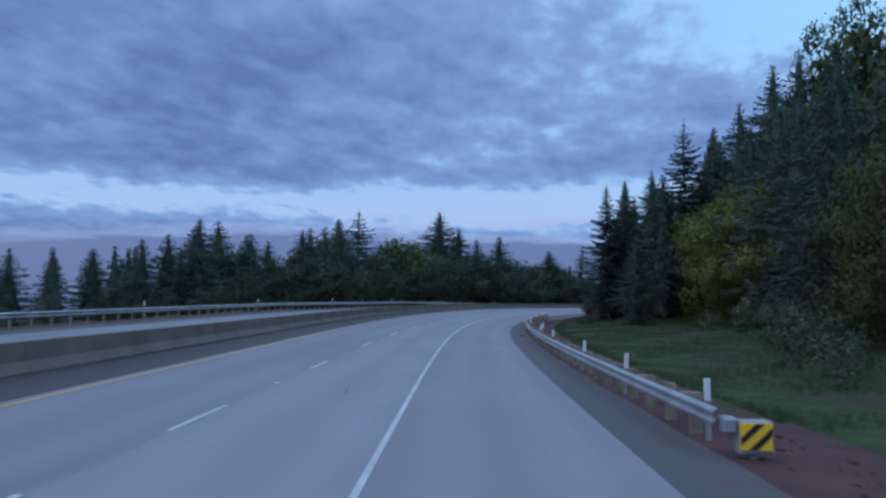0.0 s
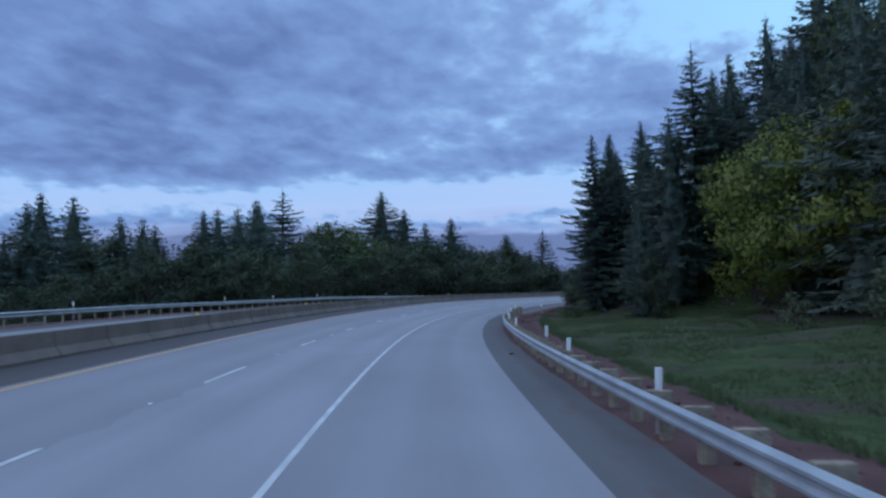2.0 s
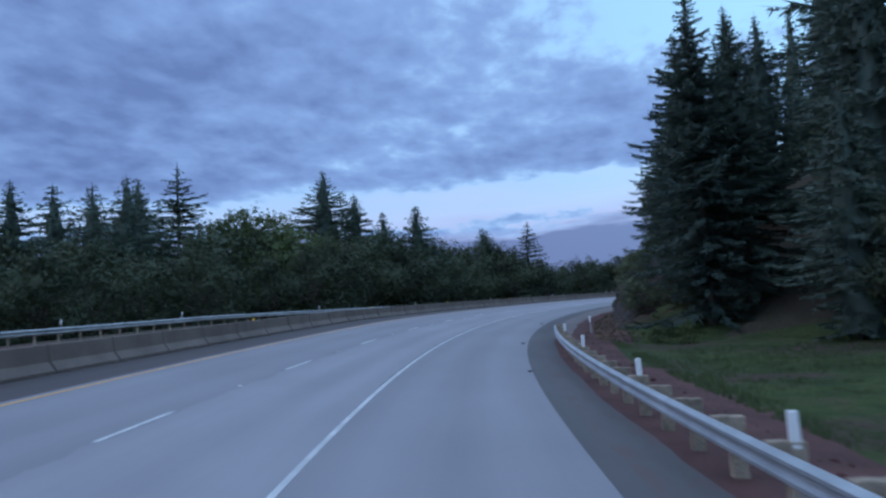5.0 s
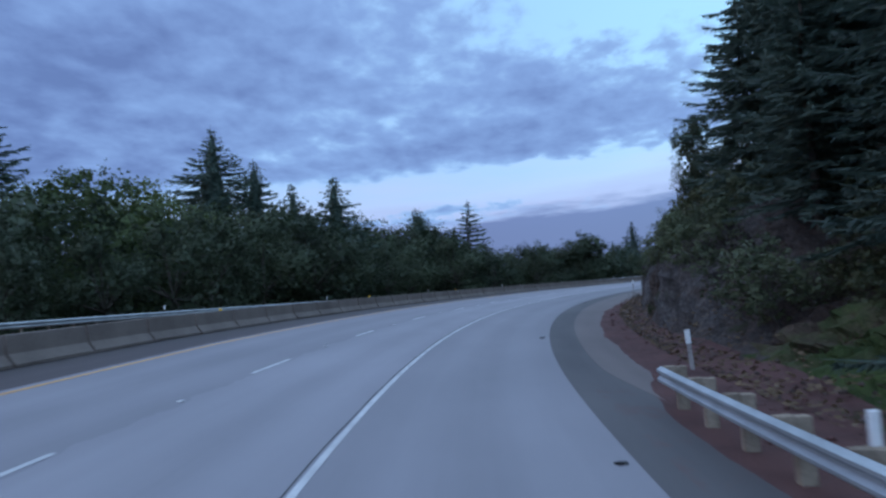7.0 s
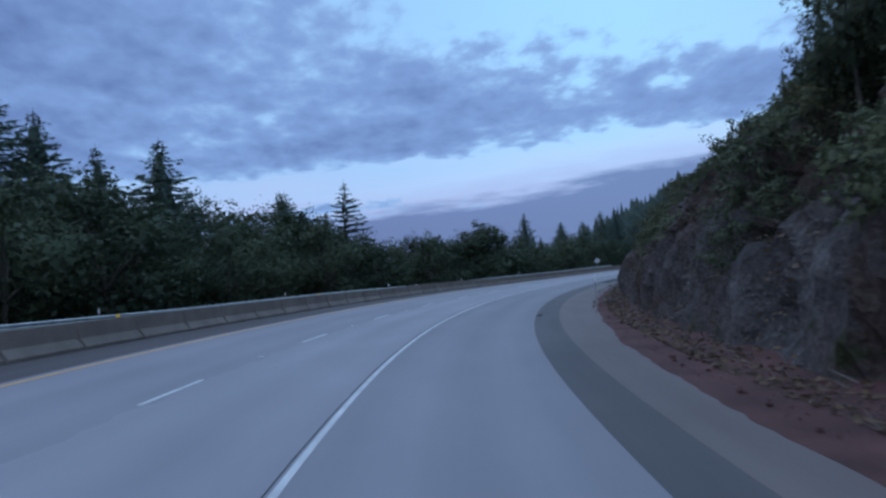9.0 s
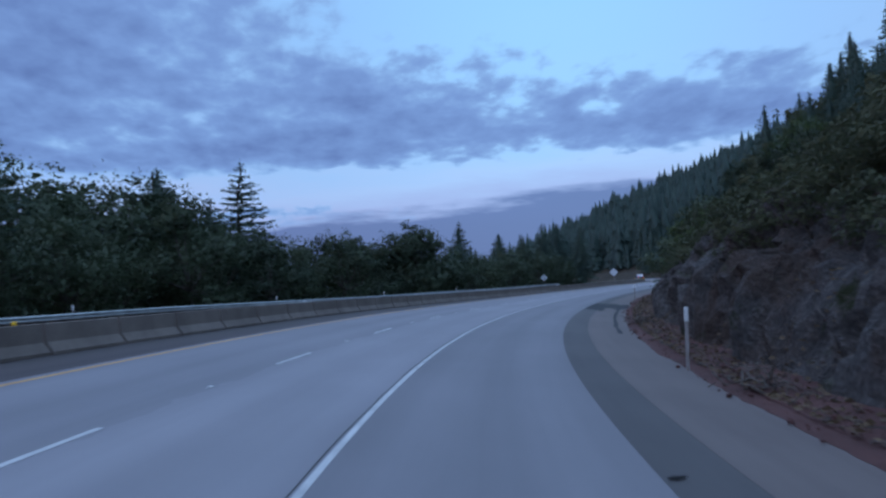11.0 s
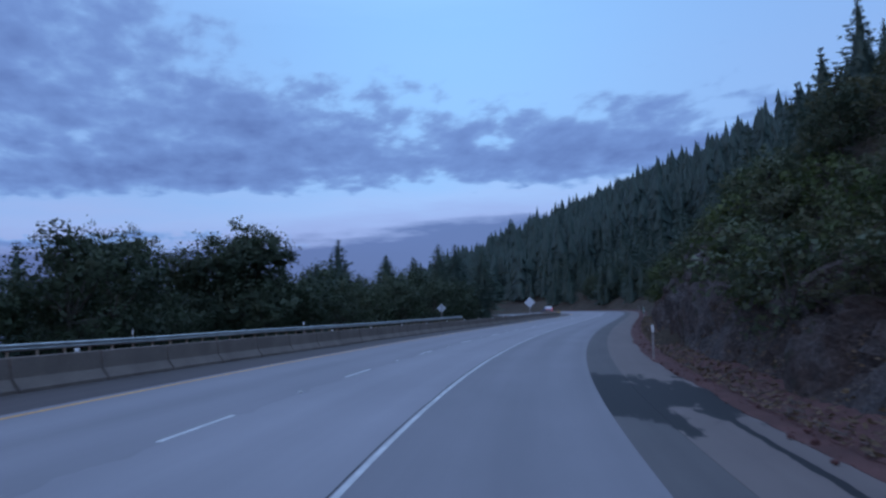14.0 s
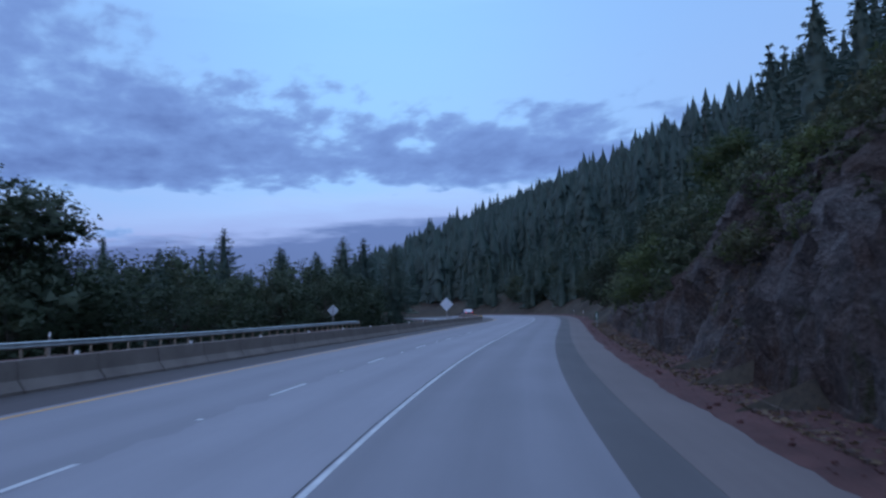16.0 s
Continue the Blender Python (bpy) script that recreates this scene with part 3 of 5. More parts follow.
def guard_rail(s0, s1, d, top, face, label, side=0.0, wood=True):
    base = place(s0, d, 0)
    rail = thing("guard_rail", pose(*base), label, "guard rail", "guard rails")
    inv = Matrix.Translation(-Vector(base))
    r = part("rail", beam("rail", np.arange(s0, s1 + 0.1, 0.95), d, top, face, side=side), rail)
    r.data.transform(inv)
    if wood:
        post, block = baked("post", box(-0.10, -0.085, -0.5, 0.10, 0.085, top + 0.03, 0.008), M_WOOD), baked("block", box(-0.10, -0.075, -0.17, 0.10, 0.075, 0.19, 0.008), M_WOOD)
    else:
        post, block = baked("post", box(-0.05, -0.05, -0.5, 0.05, 0.05, top - 0.01, 0.008), M_WOOD), None
    s = s0 + (2.4 if wood else 0.6)
    while s < s1:
        low = float(far_side(s)) if side else 0.0
        out = 0.31 if wood else 0.08
        part("post", post, rail, "", inv @ roadside(s, d - face * out, low))
        if block:
            part("block", block, rail, "", inv @ roadside(s, d - face * 0.115, top - 0.16 + low))
        s += 1.905
    return rail


guard_rail(23.1, 129.0, -5.30, 0.74, 1.0, "galvanised steel guard rail on weathered wooden posts and blocks")
guard_rail(-10.0, 345.0, 20.0, 0.74, -1.0, "galvanised steel guard rail at the outer edge of the far carriageway", 1.0, False)

# ---- trees ----
def fir_mesh(seed, high, wide, bare=0.12, gap=0.42, sprays=0.42, loose=0.25, fine=1.0, slope=0.40, core=0.5, thick=1):
    """Whorls of boughs that droop and turn up at their tips, set with small sprays of needles round a shaded core."""
    r = random.Random(seed)
    v, f, nn = [], [], []

    def leaf(a, b, wdt, nx, ny):
        k = len(v)
        q = r.uniform(0.2, 1.2) * r.choice((-1, 1))
        c, h = math.cos(q) * wdt, math.sin(q) * wdt
        p, q = Vector((a[0] - nx * c, a[1] - ny * c, a[2] - h)), Vector((a[0] + nx * c, a[1] + ny * c, a[2] + h))
        v.extend([p, q, b])
        out = Vector((b[0], b[1], 0)).normalized() * 0.8 + Vector((r.gauss(0, 0.3), r.gauss(0, 0.3), 0.55 + r.gauss(0, 0.3)))
        f.append((k, k + 1, k + 2) if (q - p).cross(Vector(b) - p).dot(out) > 0 else (k, k + 2, k + 1))
        nn.extend([tuple(out.normalized())] * 3)

    def spread(z):
        return min(wide, slope * (high - z) + 0.12)

    if core:
        rings, sides = max(8, int(high / 1.1)), 9
        base = len(v)
        for i in range(rings + 1):
            z = high * (bare + (0.95 - bare) * i / rings)
            for k in range(sides):
                a = 6.283 * k / sides + i * 0.35
                q = spread(z) * core * r.uniform(0.55, 1.35)
                v.append((math.cos(a) * q, math.sin(a) * q, z - r.uniform(0.0, 0.9)))
                nn.append(tuple(Vector((math.cos(a), math.sin(a), 0.35)).normalized()))
        for i in range(rings):
            for k in range(sides):
                a, b = base + i * sides + k, base + i * sides + (k + 1) % sides
                f.append((a, b, b + sides, a + sides))
    z = high * bare
    while z < high * 0.985:
        t = z / high
        n = r.choice((5, 6, 6, 7)) if t < 0.92 else 5
        reach = spread(z) * r.uniform(1 - loose, 1 + loose * 0.6)
        if t < bare + 0.12:
            reach *= r.uniform(0.6, 1)
        a0 = r.uniform(0, 6.3)
        small = min(1.0, 0.5 + (high - z) * 0.10)
        for i in range(n):
            a = a0 + 6.283 * i / n + r.uniform(-0.35, 0.35)
            L = max(0.35, reach * r.uniform(0.70, 1.14))
            hx, hy = math.cos(a), math.sin(a)
            tilt = 0.42 * t - 0.16 + r.uniform(-0.12, 0.12)
            zz = z + r.uniform(-0.25, 0.25)

            def at(u):
                return (hx * L * u, hy * L * u, zz + L * u * tilt - 0.20 * L * u * u + 0.16 * L * u ** 4)
            u0 = core * 0.6
            m = max(2, int(L * (1 - u0) / sprays))
            for j in range(m * thick):
                u = u0 + (1 - u0) * (j + r.uniform(0.2, 0.9)) / (m * thick)
                p = at(u)
                for sd in (-1, 1):
                    ln = (0.34 * L * (1 - u) ** 0.7 + 0.30) * r.uniform(0.6, 1.25) * fine * small
                    ang = a + sd * r.uniform(0.4, 1.0)
                    q = (p[0] + math.cos(ang) * ln, p[1] + math.sin(ang) * ln, p[2] - ln * r.uniform(-0.05, 0.45))
                    leaf(p, q, 0.125 * fine * small, -math.sin(ang), math.cos(ang))
                if r.random() < 0.8:
                    q = (p[0] + hx * 0.2 + r.uniform(-0.2, 0.2), p[1] + hy * 0.2 + r.uniform(-0.2, 0.2), p[2] - r.uniform(0.25, 0.6) * fine * small)
                    leaf(p, q, 0.12 * fine * small, -hy, hx)
            leaf(at(0.8), at(1.1), 0.12 * fine * small, -hy, hx)
            leaf(at(0.0), at(0.8), 0.13 * fine * small, -hy, hx)
        z += gap * (1.15 - 0.5 * t)
    p = (0, 0, high * 0.94)
    leaf(p, (0, 0, high * 1.01), 0.10, 1, 0)
    leaf(p, (0, 0, high * 1.01), 0.10, 0, 1)
    me = mesh("crown", v, f, M_FIR)
    me.normals_split_custom_set_from_vertices(nn)
    return me


def tube(path, radii, sides=7):
    """Verts and faces of a tapered tube."""
    v, f = [], []
    for i, (p, rad) in enumerate(zip(path, radii)):
        e = Vector(path[min(i + 1, len(path) - 1)]) - Vector(path[max(i - 1, 0)])
        q = e.to_track_quat("Z", "Y")
        for k in range(sides):
            a = 6.2832 * k / sides
            v.append(Vector(p) + q @ Vector((math.cos(a) * rad, math.sin(a) * rad, 0)))
    for i in range(len(path) - 1):
        for k in range(sides):
            a, b = i * sides + k, i * sides + (k + 1) % sides
            f.append((a, b, b + sides, a + sides))
    return v, f


def joined(pieces):
    v, f = [], []
    for a, b in pieces:
        k = len(v)
        v += a
        f += [tuple(i + k for i in q) for q in b]
    return v, f


def fir_trunk(high, seed):
    r = random.Random(seed)
    path = [(r.uniform(-0.06, 0.06) * i, r.uniform(-0.06, 0.06) * i, -1.0 + (high * 0.97 + 1.0) * i / 6) for i in range(7)]
    v, f = tube(path, [0.018 * high * (1 - i / 6.4) + 0.02 for i in range(7)])
    return mesh("trunk", v, f, M_BARK, smooth=True)


def broad_tree(seed, high, wide, mat, lobes=9, count=300, size=0.2, stem=0.35, low=0.25, core=40, clumps=16, round_top=0.86):
    """Trunk, limbs and uneven lobes of leaf clumps; the leaves turn outwards to the light."""
    r = random.Random(seed)
    pieces, v, f, nn = [], [], [], []
    bend = [(r.uniform(-0.1, 0.1) * i, r.uniform(-0.1, 0.1) * i, -0.8 + (high * stem + 0.8) * i / 3) for i in range(4)]
    pieces.append(tube(bend, [0.022 * high + 0.03, 0.018 * high + 0.02, 0.016 * high, 0.014 * high]))
    top = Vector(bend[-1])
    middle = Vector((0, 0, high * 0.42))

    def leaf(q, g, c, c2):
        e1 = Vector((r.gauss(0, 1), r.gauss(0, 1), r.gauss(0, 0.7))).normalized()
        e2 = e1.cross(Vector((r.gauss(0, 1), r.gauss(0, 1), r.gauss(0, 1)))).normalized()
        k = len(v)
        v.extend([q - e1 * g * 0.55, q + e1 * g * 0.5, q + e2 * g * 0.75])
        out = (q - c2).normalized() * 0.9 + (q - c).normalized() + (q - middle).normalized() * 0.7 + Vector((r.gauss(0, 0.22), r.gauss(0, 0.22), 0.25 + r.gauss(0, 0.22)))
        f.append((k, k + 1, k + 2) if e1.cross(e2).dot(out) > 0 else (k, k + 2, k + 1))
        nn.extend([tuple(out.normalized())] * 3)

    for i in range(lobes):
        a = 6.283 * i / lobes * 1.9 + r.uniform(-0.4, 0.4)
        t = (i + 0.5) / lobes
        hz = high * (low + (round_top - low) * t)
        out = wide * 0.5 * math.sin(math.pi * min(0.96, 0.18 + 0.78 * t)) * r.uniform(0.45, 0.75)
        c = Vector((math.cos(a) * out, math.sin(a) * out, hz))
        rad = wide * r.uniform(0.19, 0.27) * (1.15 - 0.4 * t)
        flat = r.uniform(0.75, 1.0)
        mid = top.lerp(c, 0.5) + Vector((r.uniform(-0.3, 0.3), r.uniform(-0.3, 0.3), 0.3))
        pieces.append(tube([top * 0.96, mid, c], [0.010 * high, 0.006 * high, 0.02], 4))
        for _ in range(core):
            n = Vector((r.gauss(0, 1), r.gauss(0, 1), r.gauss(0, 0.8))).normalized()
            leaf(c + n * rad * r.uniform(0.15, 0.70), min(0.62, rad * r.uniform(0.22, 0.40)), c, c)
        for _ in range(clumps):
            n = Vector((r.gauss(0, 1), r.gauss(0, 1), r.gauss(0.2, 0.85))).normalized()
            p = c + Vector((n.x, n.y, n.z * flat)) * rad * r.uniform(0.72, 1.08)
            sz = rad * r.uniform(0.14, 0.26)
            inner = c.lerp(p, 0.6)
            for _ in range(count // clumps):
                leaf(p + Vector((r.gauss(0, 1), r.gauss(0, 1), r.gauss(0, 0.8))).normalized() * sz * 1.7 * r.random() ** 0.6, size * r.uniform(0.6, 1.25), c, inner)
            if r.random() < 0.12:
                pieces.append(tube([c, p], [0.03, 0.012], 3))
    tv, tf = joined(pieces)
    crown = mesh("crown", v, f, mat)
    crown.normals_split_custom_set_from_vertices(nn)
    return mesh("trunk", tv, tf, M_BARK, smooth=True), crown


KINDS = {}
for i, (h, wd, bare, gap, loose) in enumerate([(20, 5.0, 0.05, 0.50, 0.24), (24, 5.8, 0.07, 0.54, 0.28), (18, 4.6, 0.06, 0.48, 0.30), (28, 6.4, 0.10, 0.60, 0.30)]):
    KINDS["fir", i] = (fir_trunk(h, 10 + i), fir_mesh(20 + i, h, wd, bare, gap, 0.36, loose, 1.0, 0.46, 0.28), h)
for i, (h, wd, bare, slope) in enumerate([(20, 4.2, 0.1, 0.34), (24, 6.2, 0.12, 0.46)]):
    KINDS["thin_fir", i] = (fir_trunk(h, 30 + i), fir_mesh(40 + i, h, wd, bare, 0.86, 0.22, 0.30, 0.9, slope, 0.0), h)
for i, (h, wd) in enumerate([(20, 5.0), (22, 5.0), (17, 4.6)]):
    KINDS["back_fir", i] = (fir_trunk(h, 80 + i), fir_mesh(90 + i, h, wd, 0.05, 0.85, 0.76, 0.22, 1.4, 0.36, 0.34), h)
for i, (h, wd) in enumerate([(18, 4.2), (20, 5.0), (16, 4.4)]):
    KINDS["far_fir", i] = (fir_trunk(h, 110 + i), fir_mesh(120 + i, h, wd, 0.05, 1.5, 1.3, 0.3, 2.0, 0.36, 0.4), h)
for i, (h, wd, bare) in enumerate([(20, 5.2, 0.06), (24, 6.0, 0.08)]):
    KINDS["near_fir", i] = (fir_trunk(h, 140 + i), fir_mesh(150 + i, h, wd, bare, 0.46, 0.28, 0.36, 0.64, 0.42, 0.0, 3), h)
for i, (h, wd) in enumerate([(14, 13), (12, 11)]):
    KINDS["maple", i] = (*broad_tree(50 + i, h, wd, M_MAPLE, 22, 700, 0.24, 0.35, 0.2, 40), h)
for i, (h, wd) in enumerate([(13, 13), (12, 12)]):
    KINDS["green_maple", i] = (*broad_tree(55 + i, h, wd, M_LEAF, 18, 520, 0.24, 0.3, 0.14, 60), h)
for i, (h, wd) in enumerate([(11, 12), (10, 9), (12, 10)]):
    KINDS["oak", i] = (*broad_tree(60 + i, h, wd, M_OAK, 13, 380, 0.22, 0.3, 0.12, 60), h)
for i, (h, wd) in enumerate([(11, 12), (12, 10)]):
    KINDS["wood_oak", i] = (*broad_tree(160 + i, h, wd, M_OAK, 11, 230, 0.28, 0.3, 0.12, 60), h)
KINDS["dome_oak", 0] = (*broad_tree(64, 12, 13, M_OAK, 28, 620, 0.23, 0.25, 0.10, 70), 12)
KINDS["crest_oak", 0] = (*broad_tree(66, 10, 8, M_OAK, 20, 900, 0.15, 0.3, 0.2, 40), 10)
for i, (h, wd) in enumerate([(3.0, 3.6), (4.0, 4.4)]):
    KINDS["cut_bush", i] = (*broad_tree(180 + i, h, wd, M_THICKET, 8, 170, 0.14, 0.15, 0.12, 30, 10), h)
for i, (h, wd) in enumerate([(2.6, 3.2), (3.4, 3.4), (4.5, 4.6)]):
    KINDS["bush", i] = (*broad_tree(70 + i, h, wd, M_SHRUB, 7, 110, 0.15, 0.15, 0.12, 24, 9), h)
for i, (h, wd) in enumerate([(3.0, 3.4), (4.0, 4.0)]):
    KINDS["green_bush", i] = (*broad_tree(75 + i, h, wd, M_THICKET, 8, 130, 0.15, 0.15, 0.12, 24, 10), h)
for i, (h, wd) in enumerate([(3.2, 3.6), (4.2, 4.6)]):
    KINDS["leaf_bush", i] = (*broad_tree(85 + i, h, wd, M_LEAF, 8, 160, 0.15, 0.15, 0.12, 24, 10), h)
KINDS["bare_tree", 0] = (*broad_tree(78, 14, 6, M_SHRUB, 9, 30, 0.14, 0.6, 0.35, 0, 6), 14)

LABELS = {"fir": ("fir_tree", "dark green fir tree with drooping boughs", "conifer"),
          "thin_fir": ("fir_tree", "sparse dark fir tree with open boughs", "conifer"),
          "back_fir": ("fir_tree", "dark fir tree in the dense wood", "conifer"),
          "maple": ("maple_tree", "broad maple tree in yellow-green spring leaf", "tree"),
          "green_maple": ("maple_tree", "broad maple tree with fresh green leaves", "tree"),
          "wood_oak": ("oak_tree", "dark green oak tree in the roadside wood", "tree"),
          "near_fir": ("fir_tree", "tall dense fir tree with drooping boughs", "conifer"),
          "dome_oak": ("oak_tree", "dense dome-shaped dark green oak tree", "tree"),
          "crest_oak": ("oak_tree", "bushy oak tree on the edge of the rock cut", "tree"),
          "oak": ("oak_tree", "round-crowned olive green oak tree", "tree"),
          "bush": ("bush", "leafy olive brown bush on the bank", "bush"),
          "green_bush": ("bush", "dense dark green bush beside the road", "bush"),
          "cut_bush": ("bush", "leafy green bush hanging over the rock cut", "bush"),
          "leaf_bush": ("bush", "bushy shrub in fresh green leaf", "bush"),
          "bare_tree": ("bare_tree", "thin almost leafless tree on the bank", "tree")}


def standing(p, s=None, d=None):
    """Height of the ground on which a tree or bush stands; on the cut that is the face of the rock."""
    gz = float(ground_z(np.array([p[0]]), np.array([p[1]]))[0])
    if s is not None and 132 < s < 338 and -15.0 < d < -9.0:
        gz = max(gz, float(p[2] + bank_rise(np.array([s]), np.array([d]))[0]) - 0.25)
    return gz


def tree(kind, i, s, d, top=None, fat=1.0, tall=None, group="", xy=None):
    """A tree at s, d (or world x, y) whose tip stands top metres over the road's plane, or that is tall metres tall."""
    trunk, crown, high = KINDS[kind, i]
    p = place(s, d) if xy is None else np.array([*xy, 0.0])
    gz = standing(p, s, d) if xy is None else standing(p)
    if tall is None:
        tall = max(1.0, float(p[2]) + top - gz)
    k = tall / high
    name, label, category = LABELS[kind]
    t = thing(name, Matrix.LocRotScale((p[0], p[1], gz - 0.1), Euler((0, 0, (p[0] * 7.3 + p[1] * 3.1) % 6.28)), (k * fat, k * fat, k)), label, category, group)
    part("trunk", trunk, t)
    part("crown", crown, t)
    return t


# single trees that stand out, west of the road
WEST_WOOD, EAST_WOOD = "trees along the far carriageway", "trees on the hillside"
WEST = [("fir", 2, 79, 40, 5.4, 1.0), ("fir", 0, 92, 40, 6.2, 1.0), ("fir", 2, 103, 41, 8.0, 1.0), ("fir", 0, 107, 40, 8.9, 1.0), ("fir", 2, 111.5, 39, 10.2, 1.0), ("fir", 1, 116, 41, 11.8, 1.0), ("fir", 0, 121, 41, 12.0, 1.0),
        ("fir", 2, 129, 41, 10.6, 1.0), ("fir", 0, 137, 42, 10.2, 1.0), ("fir", 0, 152, 55.8, 13.3, 1.0), ("fir", 1, 146, 41, 13.0, 1.0), ("fir", 2, 155, 45, 14.4, 1.0), ("fir", 0, 160, 45, 15.2, 1.0), ("fir", 1, 166, 46, 17.2, 1.0),
        ("thin_fir", 1, 178, 49.4, 21.2, 1.0), ("fir", 3, 172, 50, 18.4, 0.9), ("fir", 3, 207, 47.9, 24.4, 1.1), ("fir", 1, 212.5, 46, 20.6, 1.1), ("fir", 2, 219, 45, 18.0, 0.9), ("fir", 2, 224.5, 41.7, 19.3, 1.05),
        ("fir", 0, 260.5, 50, 17.4, 1.0), ("fir", 1, 270, 58, 19.3, 1.1), ("thin_fir", 0, 271.5, 45.8, 19.5, 1.1), ("fir", 2, 258, 41, 12.8, 1.0),
        ("green_maple", 0, 177, 41, 13.2, 1.1), ("green_maple", 1, 184, 42, 15.0, 1.1), ("green_maple", 0, 191, 42, 14.6, 1.1), ("oak", 2, 199, 40, 13.4, 1.1), ("oak", 0, 206, 39, 13.4, 1.1), ("oak", 1, 213, 39, 13.6, 1.2), ("oak", 2, 230, 41, 14.0, 1.1),
        ("oak", 0, 237, 41, 13.0, 1.1), ("oak", 1, 245, 39, 13.6, 1.2), ("oak", 2, 251, 39, 13.0, 1.1), ("oak", 0, 264, 39, 10.0, 1.0),
        ("dome_oak", 0, 298.5, 33.5, 11.4, 1.35), ("dome_oak", 0, 303.5, 36.0, 8.4, 1.2), ("oak", 1, 286.5, 38, 10.6, 0.85), ("oak", 2, 281, 38, 10.2, 0.8)]
for kind, i, s, d, top, fat in WEST:
    tree(kind, i, s, d, top, fat * (1.3 if "fir" in kind else 1.0), group=WEST_WOOD)
for x, y, kind, i, tall in [(25, 426, "fir", 2, 30), (41, 442, "fir", 0, 25), (34, 447, "fir", 1, 22), (52, 455, "fir", 2, 24), (60, 448, "oak", 0, 17), (16, 430, "fir", 1, 21)]:
    tree(kind, i, 0, 0, None, 1.0, tall, WEST_WOOD, (x, y))
far_pick = random.Random(11)
for k in range(18):
    x, y = far_pick.uniform(18, 74), far_pick.uniform(415, 500)
    s, d = nearest(np.array([x]), np.array([y]))
    if d[0] > 26:
        tree("fir", far_pick.randrange(3), 0, 0, None, 1.15, far_pick.uniform(16, 25), WEST_WOOD, (x, y))
EAST = [("near_fir", 1, 130.5, -13.7, 19.6, 0.78), ("near_fir", 0, 132, -16.2, 17.9, 0.8), ("fir", 3, 141.5, -19.6, 20.6, 0.86), ("thin_fir", 1, 129, -24.3, 28.4, 0.94), ("fir", 3, 138.5, -29.6, 26.9, 0.98),
        ("fir", 1, 150, -36.9, 32.4, 0.91), ("fir", 1, 129.5, -28, 25, 0.91), ("fir", 0, 126, -21.4, 20.5, 0.91), ("maple", 0, 108, -28, 16.5, 0.95), ("maple", 1, 100, -31.5, 16.5, 0.85),
        ("fir", 0, 119, -17.5, 11, 1.04), ("oak", 2, 116, -18.5, 6.0, 0.8), ("near_fir", 0, 136, -14.6, 15, 0.91), ("near_fir", 1, 145, -15.5, 22, 0.81), ("near_fir", 0, 151, -15, 22.5, 0.81), ("fir", 0, 157, -15.8, 21, 0.86), ("fir", 1, 161, -19, 23, 0.86),
        ("crest_oak", 0, 165.5, -12.8, 12.2, 0.65), ("crest_oak", 0, 168.5, -15.0, 11.2, 0.75), ("fir", 1, 172, -22, 24, 0.91), ("bare_tree", 0, 228, -30, 23, 0.7), ("bare_tree", 0, 236, -34, 26, 0.6)]
for kind, i, s, d, top, fat in EAST:
    tree(kind, i, s, d, top, fat, group=EAST_WOOD)

for x, y, kind, i, top, fat in [(8, 125, "fir", 3, 31, 0.85), (5, 130, "fir", 1, 29, 0.85), (11.4, 118, "fir", 3, 34, 0.85), (17, 113, "green_maple", 0, 37, 0.5), (21, 110, "green_maple", 1, 39, 0.5), (15, 122, "fir", 1, 37, 0.8)]:
    gz = float(ground_z(np.array([x]), np.array([y]))[0])
    tree(kind, i, 0, 0, None, fat, top - gz, EAST_WOOD, (x, y))

# the woods between and behind them
pick = random.Random(7)
BEHIND = []


def behind(kind, i, s, d, top=None, fat=1.0, tall=None):
    """A tree deep in the wood, one of the mass that nobody could count."""
    p = place(s, d)
    gz = standing(p, s, d)
    if tall is None:
        tall = max(1.0, float(p[2]) + top - gz)
    k = tall / KINDS[kind, i][2]
    BEHIND.append((kind, i, Matrix.LocRotScale((p[0], p[1], gz - 0.1), Euler((0, 0, (s * 5.1 + d) % 6.28)), (k * fat, k * fat, k))))


def wood_west():
    s = 72.0
    while s < 400:
        mass = np.interp(s, [70, 100, 112, 150, 165, 180, 245, 270, 300, 312, 340, 365, 400], [2.4, 4.0, 8.0, 9.0, 11.0, 12.8, 12.4, 10.0, 8.5, 9.0, 10.0, 11.0, 12.0])
        thin = 270 < s < 305
        low = pick.choice([("oak", pick.randrange(3)), ("oak", pick.randrange(3)), ("wood_oak", pick.randrange(2))])
        tree(*low, s + pick.uniform(-1.5, 1.5), pick.uniform(27, 32), mass * pick.uniform(0.5, 0.8) * (0.6 if thin else 1), pick.uniform(0.9, 1.2), group=WEST_WOOD)
        if s > 100:
            mid = pick.choice([("back_fir", pick.randrange(3)), ("wood_oak", pick.randrange(2)), ("wood_oak", pick.randrange(2))])
            tree(*mid, s + pick.uniform(-2, 2), pick.uniform(37, 46), mass * pick.uniform(0.7, 1.05), pick.uniform(0.9, 1.15), group=WEST_WOOD)
            behind("back_fir", pick.randrange(3), s + pick.uniform(-2, 2), pick.uniform(50, 66), mass * pick.uniform(0.75, 1.2), 1.1)
        s += 4.8


wood_west()


